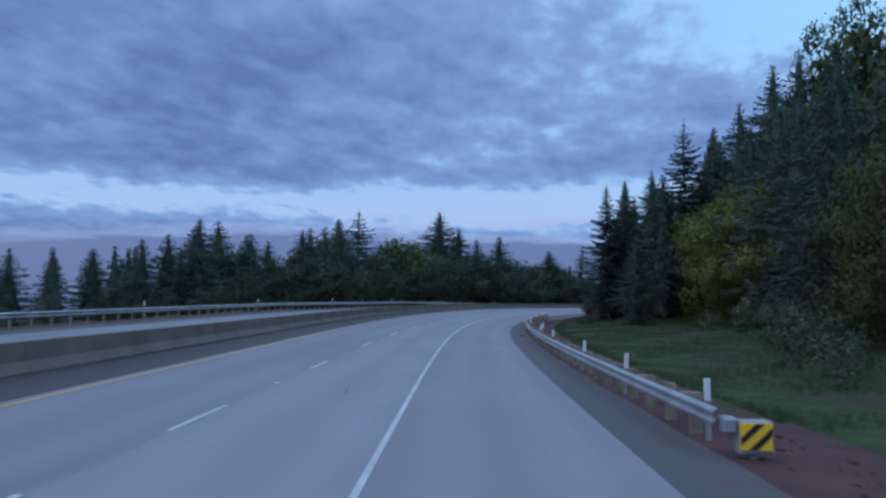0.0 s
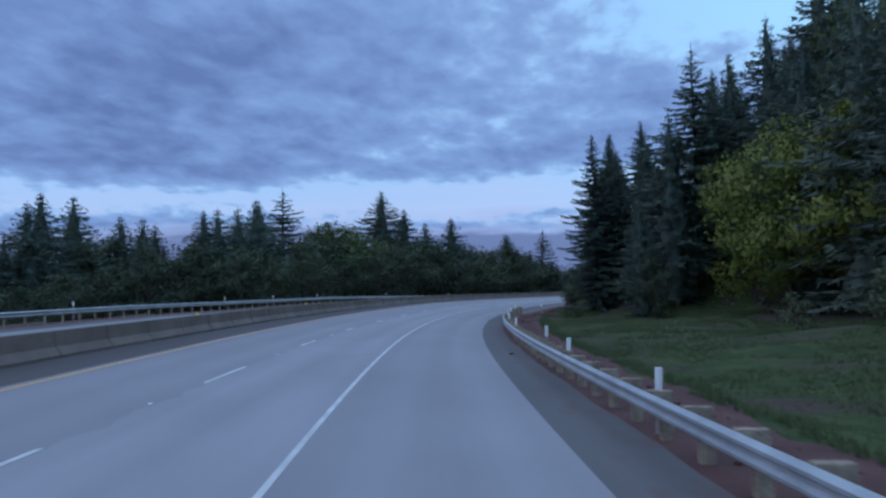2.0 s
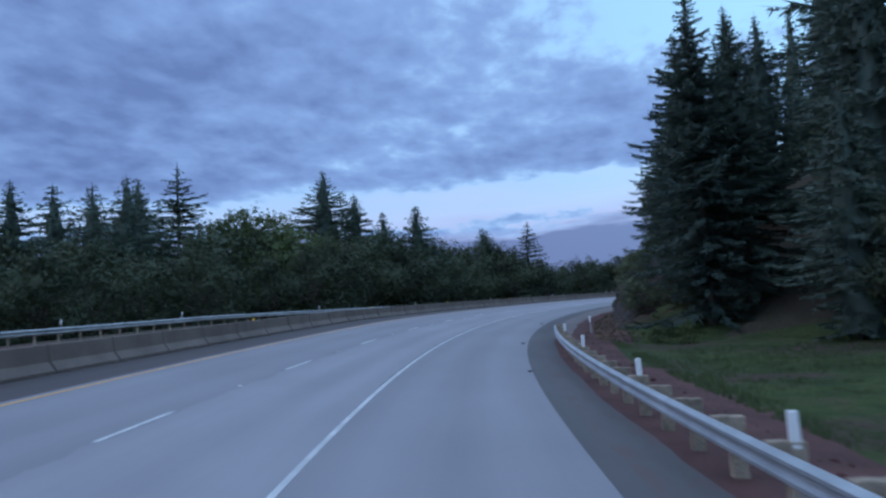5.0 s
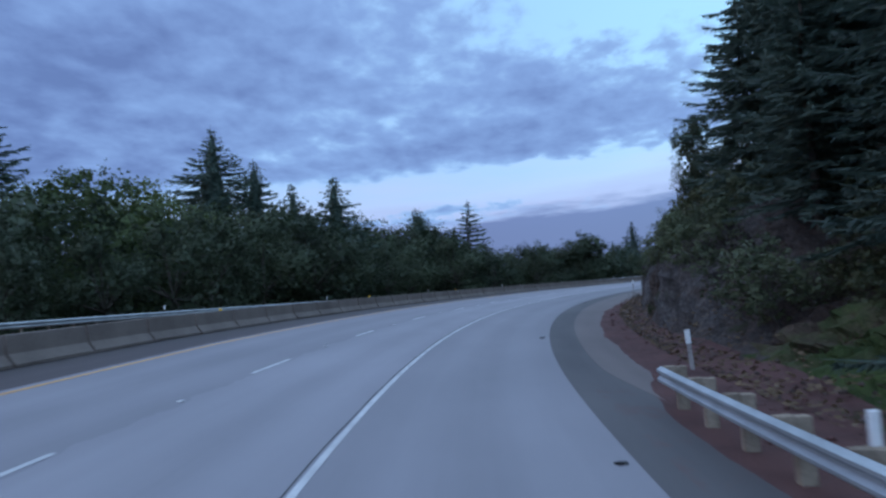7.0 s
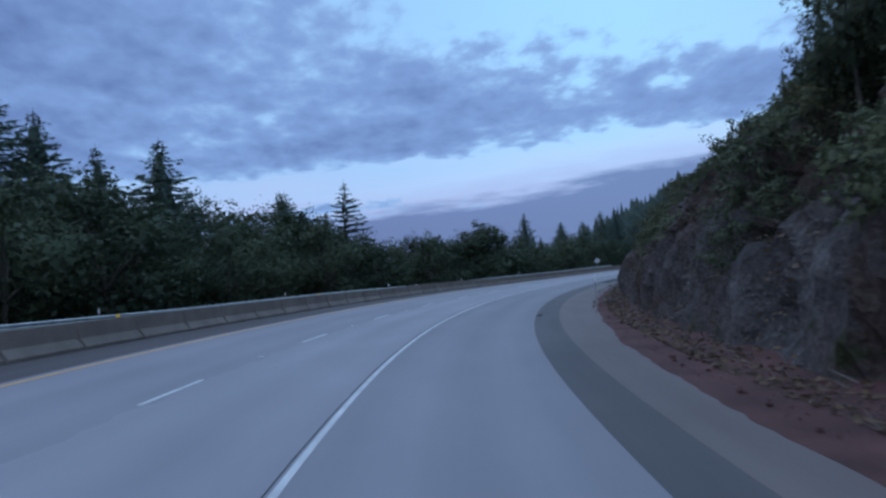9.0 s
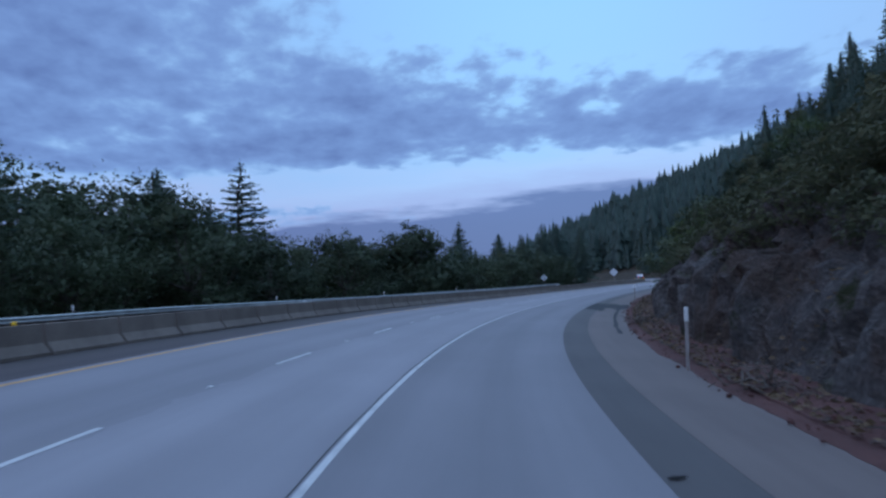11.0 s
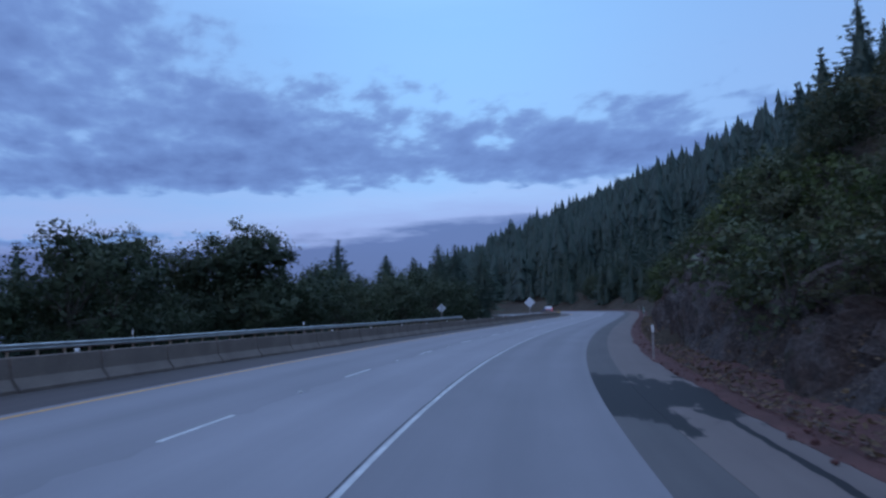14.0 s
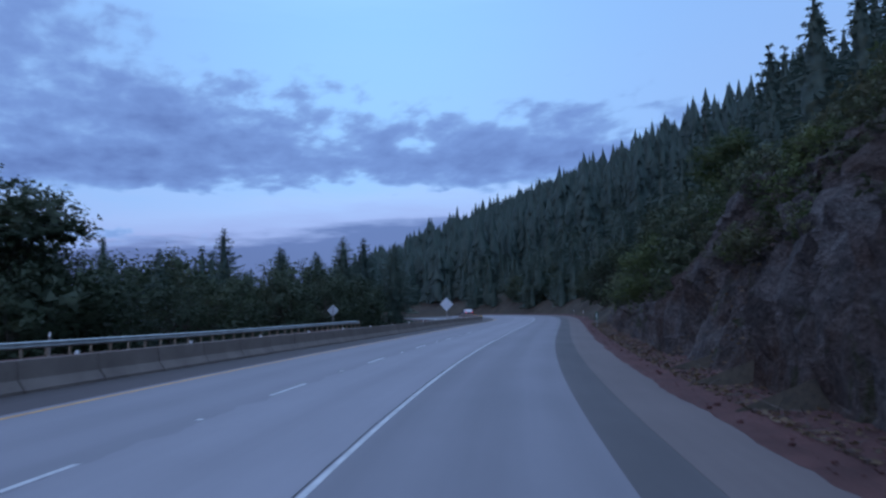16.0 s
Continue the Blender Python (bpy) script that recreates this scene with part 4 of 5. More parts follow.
def wood_east():
    # behind the grass
    for k in range(22):
        s, d = 48 + k * 3.6 + pick.uniform(-1.5, 1.5), pick.uniform(-38, -29)
        kind = pick.choice([("fir", pick.randrange(4)), ("oak", pick.randrange(3)), ("oak", pick.randrange(3)), ("fir", pick.randrange(4))])
        if s > 72:
            kind = ("fir", k % 4)
        tree(*kind, s, d, pick.uniform(18, 24) + (s - 60) * 0.05, 0.85, group=EAST_WOOD)
    for k in range(26):
        s, d = pick.uniform(45, 128), pick.uniform(-62, -40)
        behind("back_fir", pick.randrange(3), s, d, pick.uniform(18, 25) + (s - 60) * 0.06, 0.95)
    for k in range(26):
        s, d = pick.uniform(118, 178), pick.uniform(-62, -33)
        behind("back_fir", pick.randrange(3), s, d, pick.uniform(21, 28), 0.95)
    for s, d, tall in [(58, -26, 11), (70, -28, 13), (80, -32, 10), (47, -25, 14), (53, -26, 14), (60, -29, 15), (67, -32, 15)]:
        tree(*(("green_maple", pick.randrange(2)) if s < 69 else ("oak", pick.randrange(3))), s, d, None, 0.8, tall, EAST_WOOD)
    for s, d, tall in [(37, -13.2, 2.0), (41, -15.0, 2.5), (46, -15.5, 2.9), (51, -17.5, 2.8), (57, -19, 3.2), (64, -21, 3.0), (74, -21.5, 2.8), (80, -24, 3.2), (88, -22, 2.6)]:
        tree("green_bush", pick.randrange(2), s, d, None, 1.0, tall, EAST_WOOD)
    for s, d, tall in [(30, -15.5, 3.0), (33, -17, 3.4), (36, -20, 3.8), (39, -19, 3.2)]:
        tree("leaf_bush", pick.randrange(2), s, d, None, 1.0, tall, EAST_WOOD)
    # above the cut
    for k in range(26):
        s, d = pick.uniform(150, 186), pick.uniform(-55, -19)
        tree(*(("fir", pick.randrange(4)) if k % 2 else ("back_fir", pick.randrange(3))), s, d, None, 0.8, pick.uniform(11, 19), EAST_WOOD)
    for k in range(115):
        s, d = pick.uniform(190, 345), -23 - 90 * pick.random() ** 1.4
        low = s < 270 and d > -50
        behind("back_fir", pick.randrange(3), s, d, None, 0.9, pick.uniform(4.5, 8) if low else (pick.uniform(5, 9) if d < -36 else pick.uniform(4.5, 7)))
    for k in range(20):
        behind("back_fir", k % 3, 204 + 2.4 * k + pick.uniform(-1, 1), pick.uniform(-40, -23), None, 1.0, pick.uniform(5, 8.5))
    for k in range(16):
        behind("back_fir", k % 3, 292 + 3.2 * k + pick.uniform(-1, 1), pick.uniform(-62, -36), None, 1.1, pick.uniform(5.5, 8.5))
    for k in range(190):
        s, d = pick.uniform(335, 560), -19 - 150 * pick.random() ** 1.3
        behind("far_fir", pick.randrange(3), s, d, None, 1.0, pick.uniform(11, 21))
    for k in range(150):
        s, d = pick.uniform(320, 500), pick.uniform(-190, -55)
        behind("far_fir", pick.randrange(3), s, d, None, 1.2, pick.uniform(10, 19))
    for k in range(90):
        s, d = pick.uniform(395, 545), -10 - 28 * pick.random() ** 1.2
        behind("far_fir", pick.randrange(3), s, d, None, 1.15, pick.uniform(6, 15))
    for k in range(170):
        s = pick.uniform(142, 350)
        u = pick.uniform(2.6, 22)
        kind = pick.choice([("bush", 0), ("bush", 1), ("bush", 2), ("green_bush", 0), ("green_bush", 1)])
        tree(*kind, s, -8 - u, None, 1.15, pick.uniform(1.0, 2.2) + 0.09 * u, EAST_WOOD)
    for s, d, tall in [(298, -12.5, 5.0), (304, -14, 6.0), (312, -13, 5.5), (322, -15, 7), (335, -17, 8), (350, -16, 9), (366, -18, 10), (380, -14, 9), (262, -17, 4.5), (246, -15, 4), (252, -19, 5), (233, -16, 4.5), (222, -17, 4.5)]:
        tree("oak", pick.randrange(3), s, d, None, 0.95, tall, EAST_WOOD)
    for k in range(34):
        s, u = pick.uniform(134, 170), pick.uniform(2.2, 8)
        kind = pick.choice([("green_bush", 0), ("green_bush", 1), ("bush", 0), ("green_bush", 1)])
        tree(*kind, s, -8 - u, None, 1.2, pick.uniform(1.2, 2.8), EAST_WOOD)
    for s, d, tall in [(127.5, -10.5, 1.1), (129.5, -11.2, 1.4), (131.5, -11.0, 1.3), (125.5, -11.6, 1.3)]:
        tree("leaf_bush", pick.randrange(2), s, d, None, 1.3, tall, EAST_WOOD)
    for s, d, tall in [(143.5, -13.6, 10), (153, -13.6, 10)]:
        tree("thin_fir", pick.randrange(2), s, d, None, 1.1, tall, EAST_WOOD)
    for k in range(26):
        s, u = pick.uniform(250, 290), pick.uniform(4.2, 11)
        kind = pick.choice([("green_bush", 0), ("bush", 1), ("bush", 2), ("leaf_bush", 0)])
        tree(*kind, s, -8 - u, None, 1.25, pick.uniform(1.6, 3.2), EAST_WOOD)
    # bushes crowding over the low ledge
    for k in range(46):
        s = pick.uniform(233, 262) if k < 26 else pick.uniform(288, 345)
        u = pick.uniform(1.9, 9)
        kind = pick.choice([("green_bush", 0), ("green_bush", 1), ("leaf_bush", 0), ("bush", 2), ("leaf_bush", 1)])
        tree(*kind, s, -8 - u, None, 1.2, pick.uniform(2.6, 4.2), EAST_WOOD)
    for k in range(40):
        s, d = pick.uniform(338, 500), pick.uniform(-24, -10.5)
        tree("wood_oak", pick.randrange(2), s, d, None, 1.1, pick.uniform(4, 9), EAST_WOOD)
    for s, d, tall in [(305.5, -10.6, 5.4), (232, -19, 5), (345, -24, 11)]:
        tree(*(("green_maple", 0) if s == 305.5 else ("green_maple", 1)), s, d, None, 1.0, tall, EAST_WOOD)
    # dark shrubs crowding over the upper half of the first cut
    for k in range(32):
        s, u = pick.uniform(139, 190), pick.uniform(1.7, 6.5)
        tree("cut_bush", pick.randrange(2), s, -8 - u, None, 1.3, pick.uniform(1.2, 2.6), EAST_WOOD)
    # shrubs on the ledges of the rock
    for k in range(22):
        s, u = pick.uniform(258, 300), pick.uniform(2.2, 4.8)
        tree(*pick.choice([("bush", 0), ("leaf_bush", 0), ("bush", 1)]), s, -8 - u, None, 1.3, pick.uniform(0.9, 1.9), EAST_WOOD)


wood_east()


def joined_wood(name, label, kinds, leaf):
    """The trees deep in the wood as one mass."""
    vs, fs, ms, ns, base = [], [], [], [], 0
    for kind, i, m in BEHIND:
        if kind not in kinds:
            continue
        trunk, crown, _ = KINDS[kind, i]
        rot = np.array(m)
        for me, slot in ((crown, 0), (trunk, 1)):
            v = np.zeros(len(me.vertices) * 3, np.float32)
            me.vertices.foreach_get("co", v)
            v = v.reshape(-1, 3) @ rot[:3, :3].T + rot[:3, 3]
            q = np.zeros(len(me.loops) * 3, np.float32)
            me.corner_normals.foreach_get("vector", q)
            at = np.zeros(len(me.loops), np.int32)
            me.loops.foreach_get("vertex_index", at)
            w3 = np.zeros((len(v), 3))
            w3[at] = q.reshape(-1, 3) @ rot[:3, :3].T
            ns.append(w3)
            f = [tuple(k + base for k in p.vertices) for p in me.polygons]
            vs.append(v)
            fs += f
            ms += [slot] * len(f)
            base += len(v)
    me = mesh(name, np.concatenate(vs).tolist(), fs, [leaf, M_BARK], index=ms)
    w3 = np.concatenate(ns)
    w3 /= np.maximum(np.linalg.norm(w3, axis=1, keepdims=True), 1e-6)
    me.normals_split_custom_set_from_vertices(w3.tolist())
    tagged(new(name, me), label, "forest", kind="stuff")


for k in range(125):
    s, u = pick.uniform(185, 350), pick.uniform(5, 34)
    behind("bush", pick.randrange(3), s, -8 - u, None, 1.3, pick.uniform(1.2, 2.6) + 0.05 * u)
for k in range(34):
    s, u = pick.uniform(188, 248), pick.uniform(7, 30)
    behind("bush", pick.randrange(3), s, -8 - u, None, 1.4, pick.uniform(1.8, 3.2) + 0.05 * u)
for k in range(26):
    s, d = pick.uniform(246, 274), pick.uniform(-31, -18)
    if k % 3:
        behind("bush", pick.randrange(3), s, d, None, 1.5, pick.uniform(2.2, 4.0))
    else:
        behind("back_fir", pick.randrange(3), s, d, None, 1.1, pick.uniform(4.5, 8))
# scrub and young oaks low on the earth bank
for k in range(150):
    s, u = pick.uniform(186, 252), pick.uniform(2.6, 10)
    behind("bush", pick.randrange(3), s, -8 - u, None, 1.5, pick.uniform(1.0, 2.0) + 0.1 * u)
joined_wood("back_woods", "dense dark fir wood behind the roadside trees", ("back_fir", "far_fir"), M_FIR)
joined_wood("hillside_scrub", "brownish scrub covering the slope above the cut", ("bush",), M_SHRUB)


def far_woods():
    """Small firs all over the mountain, the spur and the far slopes, too many to count."""
    r = np.random.RandomState(5)
    x = np.concatenate([r.uniform(0, 900, 10500), r.uniform(90, 360, 3600)])
    y = np.concatenate([r.uniform(330, 1500, 10500), r.uniform(400, 830, 3600)])
    s, d = nearest(x, y)
    hill = far_hill(x, y)
    z = ground_z(x, y, s, d)
    away = np.hypot(x - 60, y - 330)
    keep = ((hill > z - 0.5) | (d < -17)) & ((d < -17) | (d > 32) | (s > 515)) & (away > 200) & (z > -60)
    v, f, nn = [], [], []
    for a, b, c, far in zip(x[keep], y[keep], z[keep], away[keep]):
        h = r.uniform(15, 24) if r.rand() < 0.65 else (r.uniform(8, 15) if r.rand() < 0.8 else r.uniform(24, 33))
        w0 = h * r.uniform(0.17, 0.26)
        tiers, ring = (9, 9) if far < 520 else (4, 8)
        for i in range(tiers):
            lo = 0.06 + 0.78 * i / tiers
            wd = (1 - lo) ** 0.85 * r.uniform(0.8, 1.15)
            top = min(1.03, lo + (0.30 if tiers > 5 else 0.44))
            if i == tiers - 1:
                top = 1.03
            ph, ox, oy, k = r.uniform(0, 6.28), r.uniform(-0.1, 0.1) * w0, r.uniform(-0.1, 0.1) * w0, len(v)
            q = ph + 6.283 * np.arange(ring) / ring
            m = w0 * wd * np.where(np.arange(ring) % 2, r.uniform(0.75, 1.3, ring), r.uniform(0.35, 0.65, ring))
            e = c + h * (lo + r.uniform(-0.04, 0.04, ring) + np.where(np.arange(ring) % 2, -0.02, 0.04))
            v += list(zip(a + ox + np.cos(q) * m, b + oy + np.sin(q) * m, e))
            v.append((a, b, c + h * top))
            nn += [(p * 0.96, g * 0.96, 0.28) for p, g in zip(np.cos(q), np.sin(q))] + [(0.0, 0.0, 1.0)]
            f += [(k + j, k + (j + 1) % ring, k + ring) for j in range(ring)]
    me = mesh("far_woods", v, f, M_FAR_FIR_SHADED)
    me.normals_split_custom_set_from_vertices(nn)
    tagged(new("far_woods", me), "dark conifer forest covering the mountain slope", "forest", kind="stuff")


far_woods()


# ---- rock cut ----
def rock_face():
    ss = np.arange(124, 346, 0.32)
    us = np.concatenate([np.arange(0.3, 6.4, 0.21), [6.9, 7.6]])
    S, U = np.meshgrid(ss, us, indexing="ij")
    rise = bank_rise(S, -8 - U)
    p = place(S, -8 - U, rise)
    h = line(S)[3]
    out = np.zeros(S.shape)
    lift = np.zeros(S.shape)
    for i in range(S.shape[0]):
        for j in range(S.shape[1]):
            a, u, z = S[i, j], U[i, j], rise[i, j]
            # leaning beds broken by upright joints
            q = Vector((a * 0.46 + z * 0.14, u * 0.35, z * 0.17))
            dist, pts = noise.voronoi(q)
            block = noise.cell(pts[0] * 7.1)
            dist2, pts2 = noise.voronoi(Vector((a * 1.35 + z * 0.3, u * 1.1, z * 0.55)))
            chip = noise.cell(pts2[0] * 5.3)
            big = noise.noise(Vector((a * 0.11, u * 0.1, z * 0.13)))
            fine = noise.noise(Vector((a * 2.3, u * 2.3, z * 2.3)))
            crack = max(0.0, 1 - 9 * (dist[1] - dist[0]))
            out[i, j] = 0.55 * block + 0.30 * chip + 0.9 * big + 0.16 * fine - 0.35 * crack
            lift[i, j] = 0.25 * block + 0.18 * chip + 0.12 * fine
    edge = ease(U, 0.6, 1.5) * (1 - ease(U, 5.4, 7.4)) * ease(S, 124, 138) * (1 - ease(S, 330, 345))
    out, lift = out * edge, lift * edge
    p[..., 0] -= np.cos(h) * out
    p[..., 1] -= np.sin(h) * out
    p[..., 2] += lift + 0.12 * edge - 0.1 * (1 - edge)
    f = grid_faces(len(ss), len(us))
    sm, um = S.ravel()[f].mean(1), U.ravel()[f].mean(1)
    grassy = (sm + 2.5 * wave(sm, um, 3.0, 4) < 136.5) & (um + 0.5 * wave(sm, um, 2.0, 9) > 1.1)
    structure(new("rock_face", mesh("rock_face", p.reshape(-1, 3), f, [M_ROCK, M_GRASS], index=grassy.astype(np.int32))), "rough broken brown rock cut above the road", "rock face")


rock_face()


def scatter(name, label, category, count, seed, where, shape, mat, upright=False):
    """Many small pieces lying on the ground as one mass. where(r, n) gives s, d, rise; shape(r) gives verts and faces round the origin."""
    r = random.Random(seed)
    v, f = [], []
    for p in place(*where(np.random.RandomState(seed), count)).tolist():
        a, b = shape(r)
        k = len(v)
        v += [(p[0] + q[0], p[1] + q[1], p[2] + q[2]) for q in a]
        f += [tuple(i + k for i in q) for q in b]
    me = mesh(name, v, f, mat)
    if upright:
        me.normals_split_custom_set_from_vertices([(0.0, 0.0, 1.0)] * len(v))
    tagged(new(name, me), label, category, kind="stuff")


def stone(r):
    g = 0.020 * (1 + 3.2 * r.random() ** 6)
    v = [(g * math.cos(a) * r.uniform(0.7, 1.3), g * math.sin(a) * r.uniform(0.7, 1.3), g * z) for z in (-0.3, 0.5) for a in (0, 1.25, 2.5, 3.8, 5.0)]
    v.append((0, 0, g * r.uniform(0.8, 1.1)))
    return v, [(i, (i + 1) % 5, 5 + (i + 1) % 5, 5 + i) for i in range(5)] + [(5 + i, 5 + (i + 1) % 5, 10) for i in range(5)]


def dead_leaf(r):
    a, g = r.uniform(0, 6.28), r.uniform(0.05, 0.12)
    x, y = math.cos(a) * g, math.sin(a) * g
    t = r.uniform(-0.05, 0.08)
    return [(-x, -y, 0.02), (y * 0.5, -x * 0.5, 0.02 + t), (x, y, 0.03), (-y * 0.5, x * 0.5, 0.02 - t * 0.3)], [(0, 1, 2, 3)]


def stick(r):
    a, g, t = r.uniform(0, 6.28), r.uniform(0.15, 0.6), r.uniform(-0.1, 0.5)
    e = (math.cos(a) * g, math.sin(a) * g, g * t + 0.05)
    w = r.uniform(0.008, 0.02)
    return [(-w, 0, 0), (w, 0, 0), (0, 0, 2 * w), (e[0] - w * 0.4, e[1], e[2]), (e[0] + w * 0.4, e[1], e[2]), (e[0], e[1], e[2] + w)], [(0, 1, 4, 3), (1, 2, 5, 4), (2, 0, 3, 5)]


def blade(r):
    v, f = [], []
    for i in range(3):
        a, g = r.uniform(0, 6.28), r.uniform(0.06, 0.20)
        x, y, w = r.uniform(-0.1, 0.1), r.uniform(-0.1, 0.1), r.uniform(0.012, 0.03)
        k = len(v)
        v += [(x - w, y, -0.05), (x + w, y, -0.05), (x + math.cos(a) * g * 0.5, y + math.sin(a) * g * 0.5, g)]
        f.append((k, k + 1, k + 2))
    return v, f


def on_bank(lo, hi, reach):
    def where(r, n):
        s, u = r.uniform(lo, hi, n), reach * r.uniform(0, 1, n) ** 1.6
        d = -7.5 - u
        return s, d, np.maximum(bank_rise(s, d) * 0.97 + 0.05, np.interp(d, [-9.3, -8.5, -7.6, -6.7], [0.26, 0.14, 0.06, 0.0]) + 0.01)
    return where


def on_verge(r, n):
    s = r.uniform(15, 345, n)
    d = np.where(s < 128, r.uniform(-7.5, -6.0, n), r.uniform(-8.9, -6.8, n))
    return s, d, np.where(s < 128, 0.0, np.interp(d, [-9.3, -8.5, -7.6, -6.7], [0.26, 0.14, 0.06, 0.0]))


def on_grass(r, n):
    s, d = r.uniform(28, 135, n), -8.1 - 20 * r.uniform(0, 1, n) ** 1.4
    d = np.where(wave(s, d, 5.5, 3) + 0.5 * wave(s, d, 2.1, 6) > 0.25, -26 - 0.2 * d, d)
    p = place(s, d)
    return s, d, np.maximum(ground_z(p[:, 0], p[:, 1], s, d) - p[:, 2], np.where(s > 124, bank_rise(s, d) - 0.05, -9))


M_STONE = speckled("loose brown stones", (0.030, 0.020, 0.017), (0.115, 0.082, 0.068), 0.6, 12, 0.95, 0.3)
M_LITTER = foliage("dead leaves", (0.05, 0.032, 0.018), (0.24, 0.165, 0.095))
M_STICK = speckled("dry grey sticks", (0.06, 0.05, 0.042), (0.16, 0.138, 0.118), 0.6, 12, 0.95, 0.3)
M_BLADE = foliage("grass blades", (0.034, 0.056, 0.017), (0.092, 0.122, 0.038))
scatter("fallen_stones", "loose stones at the foot of the rock cut", "stones", 3400, 1, on_bank(124, 345, 3.2), stone, M_STONE)
scatter("verge_stones", "scattered stones and clods on the cinder verge", "stones", 2400, 2, on_verge, stone, M_CINDER)
scatter("leaf_litter", "dry brown leaves drifted along the bank", "leaves", 9000, 3, on_bank(126, 345, 2.6), dead_leaf, M_LITTER)
scatter("fallen_sticks", "dry grey sticks and roots on the bank", "sticks", 1500, 4, on_bank(138, 340, 5.5), stick, M_STICK)
scatter("grass_blades", "rough green grass beside the guard rail", "grass", 22000, 5, on_grass, blade, M_BLADE, True)


# ---- roadside furniture ----
M_SIGN = speckled("bare aluminium", (0.50, 0.51, 0.52), (0.62, 0.63, 0.64), 0.6, 20, 0.5, 0.05, metal=0.3)
M_AMBER = speckled("amber sheeting", (0.88, 0.47, 0.02), (0.95, 0.55, 0.03), 0.5, 20, 0.45, 0.05)
M_BLACK = speckled("black paint", (0.012, 0.012, 0.012), (0.028, 0.028, 0.028), 0.5, 20, 0.5, 0.05)
M_POST = speckled("weathered grey post", (0.22, 0.19, 0.175), (0.36, 0.33, 0.31), 0.4, 20, 0.85, 0.2)
M_GREEN = speckled("green sheeting", (0.01, 0.10, 0.06), (0.02, 0.14, 0.085), 0.5, 20, 0.4, 0.05)


def object_marker():
    """Striped plate on the end of the guard rail."""
    t = thing("end_marker", roadside(22.8, -5.80, 0.045) @ Matrix.Diagonal((0.81, 0.9, 0.75, 1.0)), "yellow and black striped plate on the guard rail end", "road sign")
    part("plate", baked("plate", box(-0.31, -0.02, 0.14, 0.31, 0.02, 0.70, 0.006), M_AMBER), t)
    for a, b in ((-0.40, -0.22), (0.0, 0.17)):
        bm = bmesh.new()
        bm.faces.new([bm.verts.new(c) for c in ((-0.30, -0.026, 0.15), (0.30, -0.026, 0.15), (0.30, -0.026, 0.69), (-0.30, -0.026, 0.69))])
        for off, sign in ((a, -1), (b, 1)):
            n = Vector((-1, 0, 1)).normalized() * sign
            bmesh.ops.bisect_plane(bm, geom=bm.verts[:] + bm.edges[:] + bm.faces[:], plane_co=(0, 0, 0.42 + off + 0.11), plane_no=n, clear_outer=True)
        part("stripe", baked("stripe", bm, M_BLACK), t, "black diagonal stripe")
    part("head", baked("head", box(-0.60, 0.06, 0.46, -0.30, 0.50, 0.80, 0.05), M_STEEL), t, "bent steel end of the beam")
    part("head", baked("head", box(-0.31, 0.025, 0.05, 0.33, 0.34, 0.74, 0.03), M_STEEL), t, "galvanised steel impact head")
    part("foot", baked("foot", box(-0.08, 0.1, -0.3, 0.08, 0.26, 0.2, 0.01), M_WOOD), t)


object_marker()


def delineator(s, d, high, white, cap, wide=0.10, lean=0.0):
    t = thing("delineator", roadside(s, d, -0.05) @ pose(0, 0, 0, lean, lean * 0.7, 0),
              "white plastic delineator post behind the guard rail" if white else "weathered grey delineator post with a white reflector", "road post", "delineators")
    part("post", baked("post", box(-wide / 2, -0.02, -0.3, wide / 2, 0.02, high - cap, 0.006), M_PLASTIC if white and cap < 0.01 else M_POST), t)
    if cap:
        part("reflector", baked("reflector", box(-wide * 0.6, -0.035, high - cap, wide * 0.6, 0.025, high, 0.01), M_PLASTIC), t, "white reflective cap")


for s in (24.7, 32.4, 40.5, 52.7, 62.0, 82.0, 92.1, 100.0, 110.5, 120.9):
    delineator(s, -5.62, 1.14, True, 0.40, 0.09, (s * 3.7) % 5 - 2.5)
delineator(74.0, -6.38, 1.06, True, 0.45, 0.12, 3)
delineator(135.2, -7.3, 1.12, False, 0.36, 0.11, -4)
delineator(196.2, -7.0, 1.72, False, 0.38, 0.09, 1.5)
delineator(254.5, -6.75, 1.50, False, 0.30, 0.09, 1.0)
for s in (372.0, 400.0):
    delineator(s, -7.3, 1.2, False, 0.25, 0.08)
for s in (64, 88, 113, 125, 138, 162, 187, 212, 236, 260, 285):
    delineator(s, 20.6, 1.15 + float(far_side(s)), False, 0.25, 0.08)


def mile_marker():
    t = thing("mile_marker", roadside(328.5, -7.6, -0.05), "small green marker plate on a thin post", "road sign")
    part("post", baked("post", box(-0.03, -0.02, -0.3, 0.03, 0.02, 1.6, 0.005), M_STEEL), t)
    part("plate", baked("plate", box(-0.13, -0.035, 0.95, 0.13, -0.021, 1.6, 0.004), M_GREEN), t)
    part("bar", baked("bar", box(-0.06, -0.042, 1.05, 0.06, -0.036, 1.5, 0.0), M_WHITE), t)


mile_marker()


